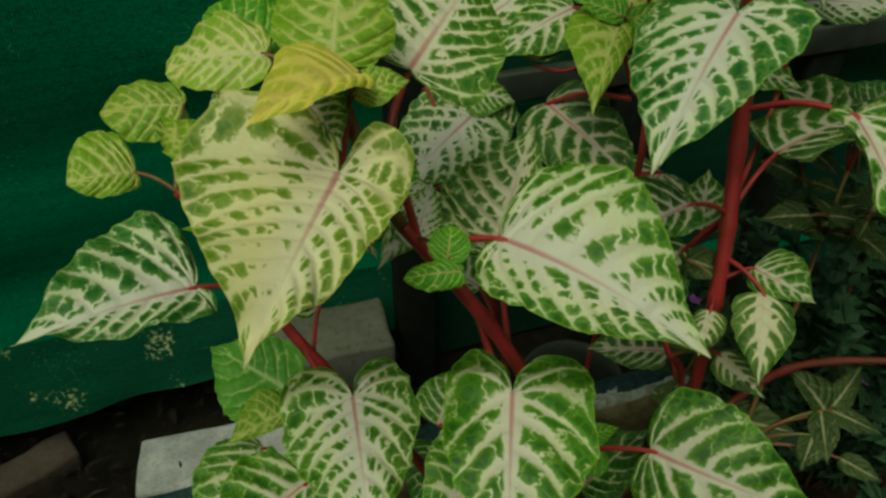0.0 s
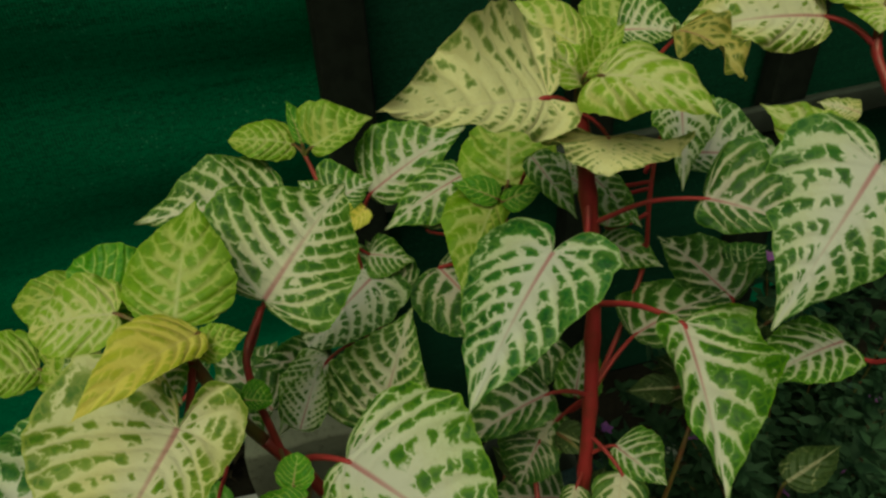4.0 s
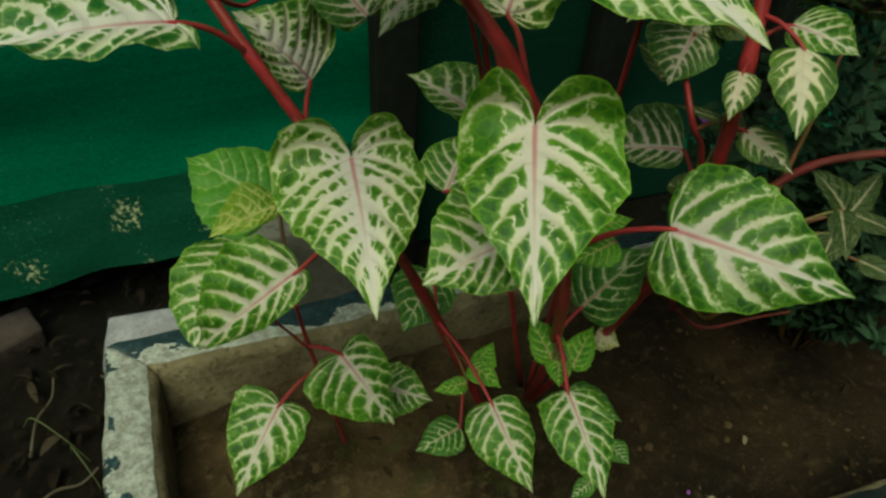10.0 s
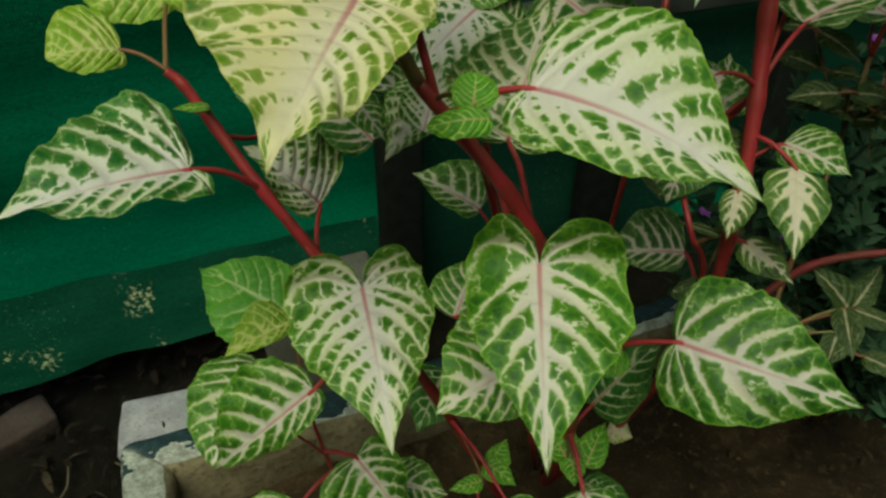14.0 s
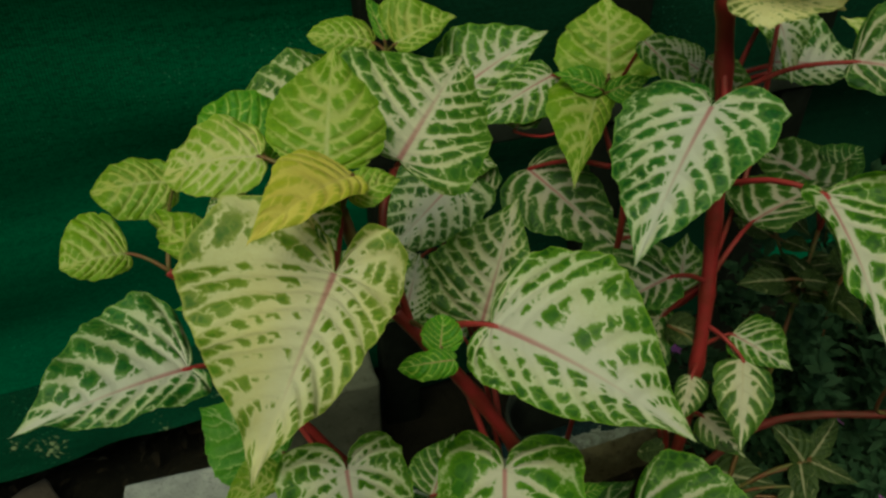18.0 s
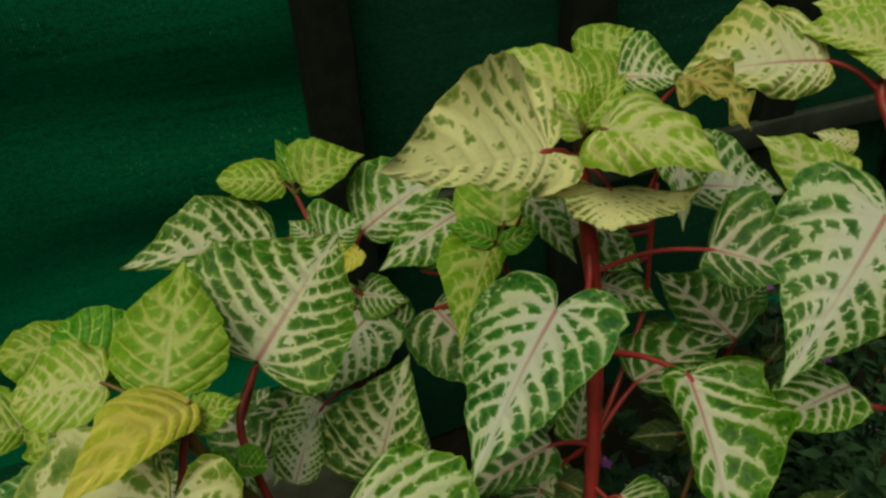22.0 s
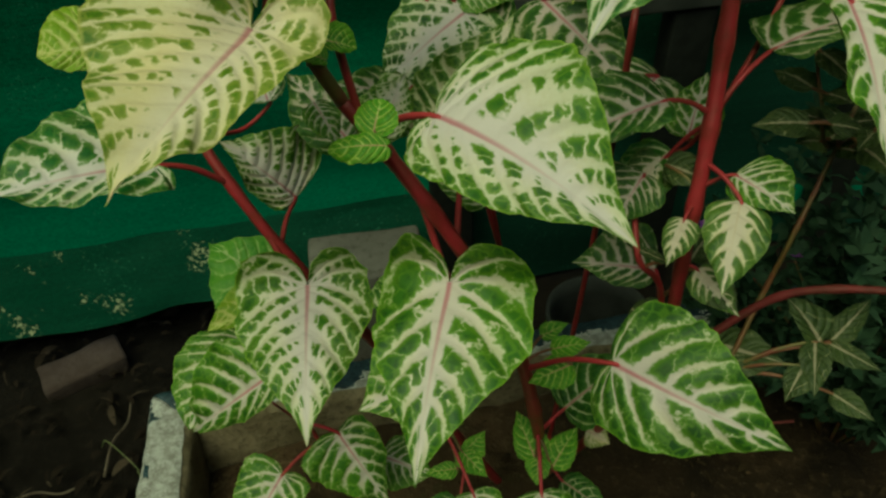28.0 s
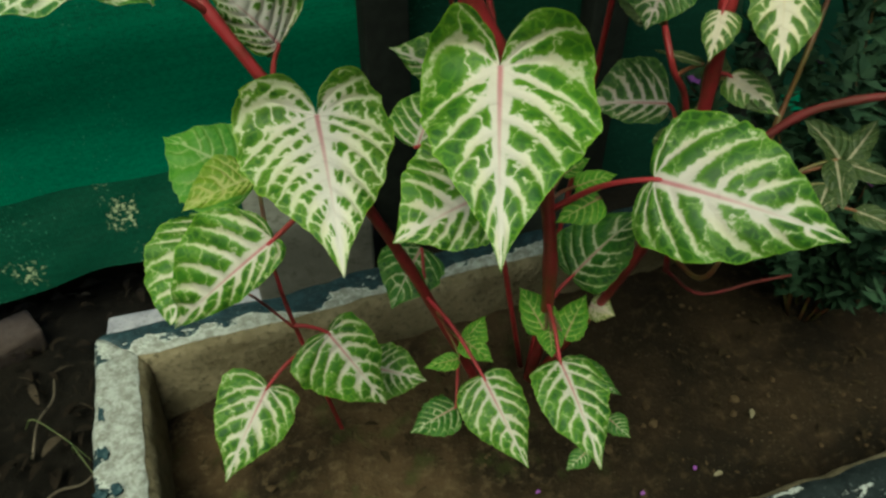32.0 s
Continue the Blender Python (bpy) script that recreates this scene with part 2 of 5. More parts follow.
DEEP, LEAFGREEN = (0.016, 0.074, 0.009), (0.050, 0.158, 0.015)
LEAF = {
    "cream": leaf_material("cream_leaf", DEEP, LEAFGREEN, (0.26, 0.42, 0.05), (0.69, 0.66, 0.54), 0.095, 0.185, 0.36, 0.38, cells=6.4, rib_zone=0.17, tip=0.28),
    "white": leaf_material("white_leaf", (0.010, 0.075, 0.014), (0.028, 0.15, 0.026), (0.22, 0.37, 0.08), (0.68, 0.665, 0.56), 0.08, 0.155, 0.22, 0.20, cells=4.3, rib_zone=0.16, tip=0.32),
    "mid": leaf_material("variegated_leaf", DEEP, LEAFGREEN, (0.22, 0.41, 0.03), (0.655, 0.62, 0.49), 0.065, 0.135, 0.02, 0.14, cells=3.4, rib_zone=0.16, tip=0.20, thread=0.4),
    "broad": leaf_material("broad_leaf", (0.013, 0.060, 0.008), (0.034, 0.118, 0.012), (0.20, 0.38, 0.04), (0.60, 0.565, 0.46), 0.040, 0.115, -0.12, 0.12, blotch=0.22, cells=2.4, rib_zone=0.12, tip=0.0, thread=0.15),
    "low": leaf_material("low_leaf", DEEP, LEAFGREEN, (0.22, 0.40, 0.04), (0.60, 0.58, 0.44), 0.05, 0.115, -0.05, 0.10, cells=3.0, rib_zone=0.13, tip=0.16, thread=0.5),
    # darker greens and duller veins: shade inside the bush put into the colour
    "inner": leaf_material("shade_toned_leaf", (0.012, 0.058, 0.008), (0.030, 0.105, 0.014), (0.15, 0.27, 0.045), (0.58, 0.52, 0.42), 0.03, 0.15, -0.05, 0.10, blotch=0.26, cells=2.2, rib_zone=0.09, tip=0.05, thread=0.4),
    "frost": leaf_material("frosted_leaf", (0.010, 0.062, 0.010), (0.030, 0.125, 0.018), (0.22, 0.36, 0.08), (0.68, 0.655, 0.55), 0.095, 0.15, 0.36, 0.34, blotch=0.36, cells=5.4, rib_zone=0.17, tip=0.25, thread=0.5),
    "tan": leaf_material("tan_leaf", (0.030, 0.070, 0.010), (0.075, 0.12, 0.016), (0.40, 0.36, 0.10), (0.52, 0.43, 0.17), 0.16, 0.12, 0.6, 0.42, blotch=0.40, cells=4.5, soft=0.10, tint=(0.50, 0.37, 0.11), tip=0.2, thread=0.2, blush=0.0),
    "laced": leaf_material("laced_leaf", (0.016, 0.072, 0.009), (0.046, 0.145, 0.014), (0.24, 0.38, 0.06), (0.70, 0.66, 0.48), 0.09, 0.09, 0.16, 0.16, blotch=0.42, cells=4.6, rib_zone=0.13, tip=0.12, thread=0.6),
    "green": leaf_material("green_leaf", (0.010, 0.060, 0.006), (0.026, 0.125, 0.012), (0.14, 0.28, 0.035), (0.50, 0.54, 0.32), 0.02, 0.06, -1.2, 0.05, rib_zone=0.05, tip=0.0),
    "dark": leaf_material("olive_leaf", (0.030, 0.085, 0.014), (0.075, 0.155, 0.026), (0.19, 0.28, 0.06), (0.64, 0.59, 0.42), -0.03, 0.33, -0.8, 0.12, rib_zone=0.27, rib=(0.60, 0.50, 0.38), tip=0.03, thread=0.12),
    # olive tones set low, the gloom deep in the shrub worked into them
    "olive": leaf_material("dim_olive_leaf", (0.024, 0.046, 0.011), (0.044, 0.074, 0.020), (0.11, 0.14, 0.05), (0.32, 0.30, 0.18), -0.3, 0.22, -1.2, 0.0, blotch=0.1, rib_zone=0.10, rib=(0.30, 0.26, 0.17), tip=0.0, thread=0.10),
    "young": leaf_material("young_leaf", (0.036, 0.16, 0.010), (0.085, 0.28, 0.018), (0.26, 0.44, 0.05), (0.46, 0.56, 0.17), 0.02, 0.03, -1.2, 0.05, rib_zone=0.04, tip=0.0),
    "fresh": leaf_material("fresh_leaf", (0.06, 0.24, 0.02), (0.11, 0.32, 0.035), (0.22, 0.42, 0.08), (0.42, 0.56, 0.22), 0.02, 0.03, -1.2, 0.04, rib_zone=0.05, rib=(0.45, 0.56, 0.26), soft=0.06, tip=0.0),
    "lime": leaf_material("lime_leaf", (0.115, 0.25, 0.015), (0.21, 0.35, 0.024), (0.30, 0.43, 0.05), (0.52, 0.55, 0.20), 0.04, 0.13, 0.18, 0.24, blotch=0.32, cells=3.5, rib_zone=0.06, rib=(0.56, 0.56, 0.28), soft=0.12, tint=(0.45, 0.46, 0.10), tip=0.15, thread=0.45, blush=0.0),
    "primrose": leaf_material("primrose_leaf", (0.20, 0.36, 0.032), (0.31, 0.45, 0.055), (0.44, 0.51, 0.09), (0.68, 0.66, 0.36), 0.08, 0.16, 0.25, 0.30, blotch=0.45, cells=3.5, rib_zone=0.09, rib=(0.66, 0.60, 0.38), soft=0.12, tint=(0.66, 0.59, 0.19), tip=0.25, thread=0.45, blush=0.0),
    "gold": leaf_material("gold_leaf", (0.055, 0.14, 0.008), (0.12, 0.24, 0.015), (0.46, 0.46, 0.12), (0.76, 0.70, 0.50), 0.135, 0.13, 0.52, 0.46, blotch=0.40, cells=6.5, soft=0.08, tint=(0.74, 0.62, 0.24), tip_from=0.55, tip=0.14, thread=0.3, blush=0.6),
    "golden": leaf_material("yellow_leaf", (0.52, 0.49, 0.055), (0.60, 0.54, 0.075), (0.62, 0.57, 0.13), (0.77, 0.64, 0.20), 0.14, 0.20, 0.2, 0.30, rib=(0.70, 0.55, 0.20), soft=0.10, tint=(0.76, 0.58, 0.10), tip=0.35, blush=0.0),
    "ivory": leaf_material("ivory_leaf", (0.030, 0.10, 0.010), (0.08, 0.17, 0.015), (0.60, 0.55, 0.24), (0.80, 0.715, 0.46), 0.235, 0.11, 0.85, 0.40, blotch=0.40, cells=6.5, rib=(0.72, 0.60, 0.42), tint=(0.78, 0.67, 0.36), tip=0.35, blush=0.0),
}


def skin_material(name, base, other, rough=0.45, scale=90.0, gloss=0.5):
    m, n, l, p = mat(name)
    g = Net(m)
    co = g.coords()
    a = g.noise(co, scale, 4.0)
    l.new(g.mix(g.step(a, 0.35, 0.65), base, other), p.inputs["Base Color"])
    p.inputs["Roughness"].default_value = rough
    p.inputs["Specular IOR Level"].default_value = gloss
    l.new(g.bump(g.noise(co, scale * 6, 3.0), 0.25, 0.0006), p.inputs["Normal"])
    return m


STEM = skin_material("red_stem", (0.34, 0.026, 0.038), (0.22, 0.026, 0.024), 0.42, gloss=0.45)
PETIOLE = skin_material("pink_petiole", (0.35, 0.025, 0.042), (0.24, 0.03, 0.03), 0.5, gloss=0.35)
# darker copy of the red stem, shade mixed in for the low branches
SHADESTEM = skin_material("shade_toned_stem", (0.17, 0.022, 0.026), (0.11, 0.026, 0.020), 0.6, gloss=0.3)
OLIVESTEM = skin_material("olive_stem", (0.13, 0.10, 0.028), (0.16, 0.05, 0.025), 0.45)
GREENSTEM = skin_material("green_stem", (0.17, 0.05, 0.03), (0.12, 0.11, 0.03), 0.5)


def ground_material(name, a, b, c, scale=14.0, relief=0.006, gloss=0.1):
    m, n, l, p = mat(name)
    g = Net(m)
    co = g.coords()
    big, small = g.noise(co, scale, 6.0, 0.6), g.noise(co, scale * 9, 5.0, 0.65)
    col = g.mix(g.step(big, 0.35, 0.68), a, b)
    col = g.mix(g.op("MULTIPLY", g.step(small, 0.5, 0.72), 0.7), col, c)
    l.new(col, p.inputs["Base Color"])
    p.inputs["Roughness"].default_value = 0.95
    p.inputs["Specular IOR Level"].default_value = gloss
    l.new(g.bump(g.op("ADD", big, g.op("MULTIPLY", small, 0.6)), 0.8, relief), p.inputs["Normal"])
    return m


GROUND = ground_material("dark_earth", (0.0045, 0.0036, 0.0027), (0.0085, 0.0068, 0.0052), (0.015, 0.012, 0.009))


def soil_material():
    """Potting soil, its colour darkened for foliage shade, that gives way to lighter ochre mud with a film of algae
    towards one end of the trough.
    """
    m, n, l, p = mat("potting_soil")
    g = Net(m)
    co = g.coords()
    s = n.new("ShaderNodeSeparateXYZ")
    l.new(co, s.inputs[0])
    big, small, tiny = g.noise(co, 14.0, 6.0, 0.6), g.noise(co, 110.0, 5.0, 0.65), g.noise(co, 420.0, 3.0, 0.6)
    shaded = g.mix(g.step(big, 0.35, 0.68), (0.0085, 0.0055, 0.0030), (0.026, 0.016, 0.0085))
    shaded = g.mix(g.op("MULTIPLY", g.step(small, 0.5, 0.72), 0.7), shaded, (0.050, 0.033, 0.017))
    mud = g.mix(g.step(big, 0.32, 0.66), (0.014, 0.009, 0.005), (0.068, 0.043, 0.022))
    mud = g.mix(g.op("MULTIPLY", g.step(small, 0.48, 0.70), 0.7), mud, (0.10, 0.071, 0.038))
    mud = g.mix(g.op("MULTIPLY", g.step(g.noise(co, 34.0, 4.0, 0.6), 0.55, 0.68), 0.6), mud, (0.035, 0.043, 0.012))
    zone = g.step(g.op("ADD", s.outputs[0], g.op("MULTIPLY", g.op("SUBTRACT", g.op("ADD", big, g.op("MULTIPLY", small, 0.4)), 0.7), 0.30)), 0.02, 0.17)
    col = g.mix(zone, mud, shaded)
    col = g.mix(g.op("MULTIPLY", g.step(tiny, 0.62, 0.70), 0.5), col, (0.10, 0.08, 0.05))
    l.new(col, p.inputs["Base Color"])
    p.inputs["Roughness"].default_value = 0.9
    p.inputs["Specular IOR Level"].default_value = 0.15
    l.new(g.bump(g.op("ADD", big, g.op("ADD", g.op("MULTIPLY", small, 0.6), g.op("MULTIPLY", tiny, 0.2))), 0.8, 0.006), p.inputs["Normal"])
    return m


SOIL = soil_material()
CONCRETE = ground_material("mossy_concrete", (0.15, 0.122, 0.075), (0.28, 0.232, 0.155), (0.042, 0.036, 0.019), 22.0, 0.006)
BRICK = ground_material("dusty_brick", (0.035, 0.024, 0.018), (0.055, 0.040, 0.030), (0.022, 0.016, 0.012), 20.0, 0.003)
ROSE = ground_material("worn_rose_brick", (0.048, 0.035, 0.032), (0.070, 0.053, 0.050), (0.030, 0.022, 0.019), 30.0, 0.003)
STONE = ground_material("grey_block", (0.085, 0.083, 0.075), (0.13, 0.127, 0.115), (0.05, 0.046, 0.038), 12.0, 0.003)
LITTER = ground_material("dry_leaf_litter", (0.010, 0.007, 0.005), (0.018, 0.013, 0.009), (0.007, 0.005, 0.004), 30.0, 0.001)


def paint_material(name, cover, grime, coat_low, coat_high, axis=1, middle=0.0, gain=0.0):
    """Old rim paint: chalky pale grey with dark blue-green remains (cover: how much of it is left), white chipped edges round them and
    brown grime; gain: how much more of it is left past the middle line across the given axis."""
    m, n, l, p = mat(name)
    g = Net(m)
    co = g.coords()
    warp = n.new("ShaderNodeVectorMath")
    warp.operation = "MULTIPLY"
    l.new(co, warp.inputs[0])
    warp.inputs[1].default_value = (0.7, 1.25, 1.0)
    a, b, c = g.noise(warp.outputs[0], 34.0, 7.0, 0.62), g.noise(co, 170.0, 5.0, 0.65), g.noise(co, 620.0, 3.0, 0.6)
    pale = g.mix(g.step(g.op("ADD", g.op("MULTIPLY", b, 0.7), g.op("MULTIPLY", c, 0.3)), 0.38, 0.62), (0.20, 0.20, 0.18), (0.40, 0.41, 0.40))
    dirt = g.step(g.op("ADD", g.noise(co, 26.0, 6.0, 0.7), g.op("MULTIPLY", b, 0.25)), 0.75 - grime, 0.88 - grime)
    pale = g.mix(g.op("MULTIPLY", dirt, 0.75), pale, g.mix(c, (0.055, 0.042, 0.024), (0.12, 0.095, 0.06)))
    field = g.op("ADD", a, g.op("MULTIPLY", g.op("SUBTRACT", b, 0.5), 0.16))
    if gain:
        place = n.new("ShaderNodeSeparateXYZ")
        l.new(co, place.inputs[0])
        field = g.op("ADD", field, g.op("MULTIPLY", g.op("SUBTRACT", place.outputs[axis], middle), gain))
    coat = g.step(field, 0.63 - cover, 0.645 - cover)
    lip = g.op("SUBTRACT", g.step(field, 0.595 - cover, 0.625 - cover), coat, 0.0, True)
    teal = g.mix(g.step(b, 0.35, 0.65), coat_low, coat_high)
    teal = g.mix(g.op("MULTIPLY", g.step(c, 0.62, 0.70), 0.5), teal, (0.22, 0.25, 0.25))
    col = g.mix(coat, g.mix(g.op("MULTIPLY", lip, 0.8), pale, (0.52, 0.54, 0.52)), teal)
    l.new(col, p.inputs["Base Color"])
    l.new(g.mix(coat, (0.9, 0.9, 0.9), (0.5, 0.5, 0.5)), p.inputs["Roughness"])
    p.inputs["Specular IOR Level"].default_value = 0.25
    l.new(g.bump(g.op("ADD", g.op("MULTIPLY", coat, 0.7), g.op("ADD", g.op("MULTIPLY", b, 0.5), g.op("MULTIPLY", c, 0.25))), 0.7, 0.0018), p.inputs["Normal"])
    return m


RIM_BACK = paint_material("flaking_teal_rim_paint", 0.15, 0.02, (0.010, 0.022, 0.030), (0.024, 0.050, 0.064), 1, 0.132, 16.0)
RIM_END = paint_material("chalky_pale_rim_paint", -0.01, 0.0, (0.010, 0.022, 0.028), (0.026, 0.050, 0.060), 0, -0.421, -9.0)
RIM_FRONT = paint_material("grimy_dark_rim_paint", 0.24, 0.10, (0.006, 0.009, 0.010), (0.016, 0.022, 0.023))
TEAL = ground_material("dark_green_paint", (0.020, 0.043, 0.055), (0.034, 0.068, 0.082), (0.11, 0.15, 0.16), 30.0, 0.002)
SLAB = ground_material("weathered_white_slab", (0.27, 0.26, 0.30), (0.40, 0.385, 0.43), (0.11, 0.105, 0.12), 34.0, 0.003)


def shade_net_material(name, low_col, high_col, tear_light=0.0, lightened=(0.006, 0.105, 0.062)):
    m, n, l, p = mat(name)
    g = Net(m)
    s = n.new("ShaderNodeSeparateXYZ")
    co = g.coords()
    l.new(co, s.inputs[0])
    wa = g.op("SINE", g.op("MULTIPLY", s.outputs[0], 2 * math.pi / 0.0030))
    wb = g.op("SINE", g.op("MULTIPLY", s.outputs[2], 2 * math.pi / 0.0022))
    grain = g.noise(g.vec(g.op("MULTIPLY", s.outputs[0], 0.45), s.outputs[1], s.outputs[2]), 420.0, 2.0, 0.6)
    weave = g.op("ADD", g.op("MULTIPLY", g.op("ADD", wa, wb), 0.10), grain)
    streak = g.noise(g.vec(g.op("MULTIPLY", s.outputs[0], 4.0), 0.0, g.op("MULTIPLY", s.outputs[2], 110.0)), 1.0, 6.0, 0.65)
    big = g.noise(co, 3.0, 3.0)
    col = g.mix(g.step(g.op("ADD", g.op("MULTIPLY", grain, 0.55), g.op("ADD", g.op("MULTIPLY", streak, 0.60), g.op("MULTIPLY", big, 0.30))), 0.50, 0.95), low_col, high_col)
    thread = g.op("MULTIPLY", g.step(g.op("ADD", g.op("MULTIPLY", g.op("ADD", wa, wb), 0.5), g.op("MULTIPLY", g.op("SUBTRACT", grain, 0.5), 2.2)), 0.0, 1.1), g.step(big, 0.30, 0.62))
    col = g.mix(g.op("MULTIPLY", thread, 0.55), col, [c * 1.9 for c in high_col])
    # lightens the net towards the ground, a lit look mixed into the colour
    foot_lift = g.op("SUBTRACT", 1.0, g.step(g.op("ADD", s.outputs[2], g.op("MULTIPLY", g.op("SUBTRACT", big, 0.5), 0.3)), 0.10, 0.55))
    col = g.mix(g.op("MULTIPLY", foot_lift, g.op("ADD", 0.25, g.op("MULTIPLY", grain, 0.45))), col, lightened)
    # paler green pinpricks paint the sparkle of light in the weave
    spark = g.op("MULTIPLY", g.step(g.noise(co, 380.0, 1.0), 0.67, 0.74), g.step(g.noise(co, 7.0, 3.0), 0.46, 0.62))
    col = g.mix(g.op("MULTIPLY", spark, 0.4), col, (0.12, 0.36, 0.26))
    # pale specks: worn tears and the light through them, both painted as colour
    if tear_light:
        clump = g.step(g.noise(co, 15.0, 3.0), 0.51, 0.66)
        crackle = g.step(g.op("ADD", g.noise(co, 190.0, 3.0, 0.65), g.op("MULTIPLY", clump, 0.16)), 0.64, 0.74)
        col = g.mix(g.op("MULTIPLY", g.op("MULTIPLY", crackle, clump), tear_light), col, (0.46, 0.50, 0.31))
    l.new(col, p.inputs["Base Color"])
    p.inputs["Roughness"].default_value = 0.6
    p.inputs["Specular IOR Level"].default_value = 0.12
    l.new(g.bump(weave, 0.6, 0.0006), p.inputs["Normal"])
    return m


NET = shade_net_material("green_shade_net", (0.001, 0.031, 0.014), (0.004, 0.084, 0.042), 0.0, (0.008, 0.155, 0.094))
HEM = shade_net_material("faded_net_hem", (0.002, 0.026, 0.014), (0.006, 0.066, 0.036), 0.8, (0.005, 0.048, 0.030))
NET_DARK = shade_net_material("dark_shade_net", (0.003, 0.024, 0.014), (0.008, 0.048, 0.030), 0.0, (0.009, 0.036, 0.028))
BLACK = skin_material("black_paint", (0.010, 0.012, 0.011), (0.015, 0.018, 0.016), 0.8, 60.0, 0.12)
RAIL = skin_material("grey_rail", (0.022, 0.026, 0.024), (0.038, 0.042, 0.040), 0.6, 30.0, 0.25)
GRASS = skin_material("grass_green", (0.07, 0.11, 0.03), (0.12, 0.13, 0.05), 0.6)
CLOD = ground_material("dry_clod", (0.050, 0.033, 0.018), (0.085, 0.058, 0.032), (0.026, 0.017, 0.010), 60.0, 0.001)
TWIG = skin_material("dry_twig_bark", (0.07, 0.05, 0.035), (0.11, 0.085, 0.06), 0.8, 60.0)
FERN = skin_material("fine_foliage", (0.017, 0.042, 0.022), (0.038, 0.078, 0.042), 0.6, 60.0, 0.12)
FLOWER = skin_material("purple_petal", (0.22, 0.06, 0.34), (0.32, 0.08, 0.40), 0.6, 200.0)
PETAL = skin_material("fallen_petal", (0.22, 0.19, 0.12), (0.15, 0.12, 0.075), 0.6, 200.0)


# ---- building helpers ----
def link_mesh(name, bm, material, parent=None, label="", smooth=True):
    me = bpy.data.meshes.new(name)
    bm.to_mesh(me)
    bm.free()
    for poly in me.polygons:
        poly.use_smooth = smooth
    me.materials.append(material)
    ob = new(name, me)
    if parent:
        ob.parent = parent
    return tagged(ob, label)


def part(name, bm, material, parent, label="", smooth=True):
    return link_mesh(name, bm, material, parent, label, smooth)


def thing(name, at, label, category, group="", kind=""):
    ob = new(name)
    ob.empty_display_size = 0.02
    ob.location = at
    return tagged(ob, label, category, group, kind)


def box(sx, sy, sz, bevel=0.003, rough=0.0, cuts=0):
    """A box from the floor up, edges bevelled, corners knocked about a little."""
    bm = bmesh.new()
    bmesh.ops.create_cube(bm, size=1.0, matrix=Matrix.Translation((0, 0, sz / 2)) @ Matrix.Diagonal((sx, sy, sz, 1)))
    if bevel:
        bmesh.ops.bevel(bm, geom=bm.edges[:], offset=bevel, segments=2, affect="EDGES", profile=0.6)
    if cuts:
        bmesh.ops.subdivide_edges(bm, edges=[e for e in bm.edges if e.calc_length() > 0.03], cuts=cuts, use_grid_fill=True)
    if rough:
        for v in bm.verts:
            v.co += Vector(noise.noise_vector(v.co * 31.0)) * rough + Vector(noise.noise_vector(v.co * 9.0)) * rough
    return bm


def curve_points(pts, steps=8):
    """Catmull-Rom through the points."""
    p = [Vector(q) for q in pts]
    p = [p[0] * 2 - p[1]] + p + [p[-1] * 2 - p[-2]]
    out = []
    for i in range(1, len(p) - 2):
        a, b, c, d = p[i - 1 : i + 3]
        for j in range(steps):
            t = j / steps
            out.append(0.5 * (2 * b + (c - a) * t + (2 * a - 5 * b + 4 * c - d) * t**2 + (3 * b - a - 3 * c + d) * t**3))
    return out + [p[-2]]


def tube(pts, r0, r1, sides=10, steps=8, knots=()):
    """A tapering tube along a smooth line; knots: places along it (0 to 1) that swell into nodes."""
    line = curve_points(pts, steps)
    bm, rings = bmesh.new(), []
    n = len(line)
    up = Vector((0.3, 0.9, 0.2)).normalized()
    for i, c in enumerate(line):
        d = (line[min(i + 1, n - 1)] - line[max(i - 1, 0)]).normalized()
        a = d.cross(up).normalized()
        b = d.cross(a)
        f = i / (n - 1)
        r = r0 + (r1 - r0) * f
        r *= 1 + sum(0.20 * math.exp(-(((f - k) * n / 1.6) ** 2)) for k in knots)
        rings.append([bm.verts.new(c + (a * math.cos(2 * math.pi * j / sides) + b * math.sin(2 * math.pi * j / sides)) * r) for j in range(sides)])
    for r, s in zip(rings, rings[1:]):
        for j in range(sides):
            bm.faces.new((r[j], r[(j + 1) % sides], s[(j + 1) % sides], s[j]))
    bm.faces.new(rings[0][::-1])
    bm.faces.new(rings[-1])
    return bm


HEART = ((0, 0), (-0.58, 0.11), (-1.0, 0.36), (-0.98, 0.70), (-0.48, 0.95), (0.17, 1.0), (0.38, 0.87), (0.56, 0.62), (0.73, 0.34), (0.88, 0.11), (1, 0))
OVAL = ((0, 0), (-0.005, 0.13), (0.02, 0.36), (0.08, 0.64), (0.19, 0.89), (0.36, 1.0), (0.53, 0.92), (0.69, 0.69), (0.82, 0.38), (0.93, 0.12), (1, 0))
ROUND = ((0, 0), (-0.05, 0.22), (-0.04, 0.48), (0.03, 0.75), (0.17, 0.95), (0.36, 1.0), (0.56, 0.94), (0.74, 0.76), (0.88, 0.48), (0.96, 0.20), (1, 0))


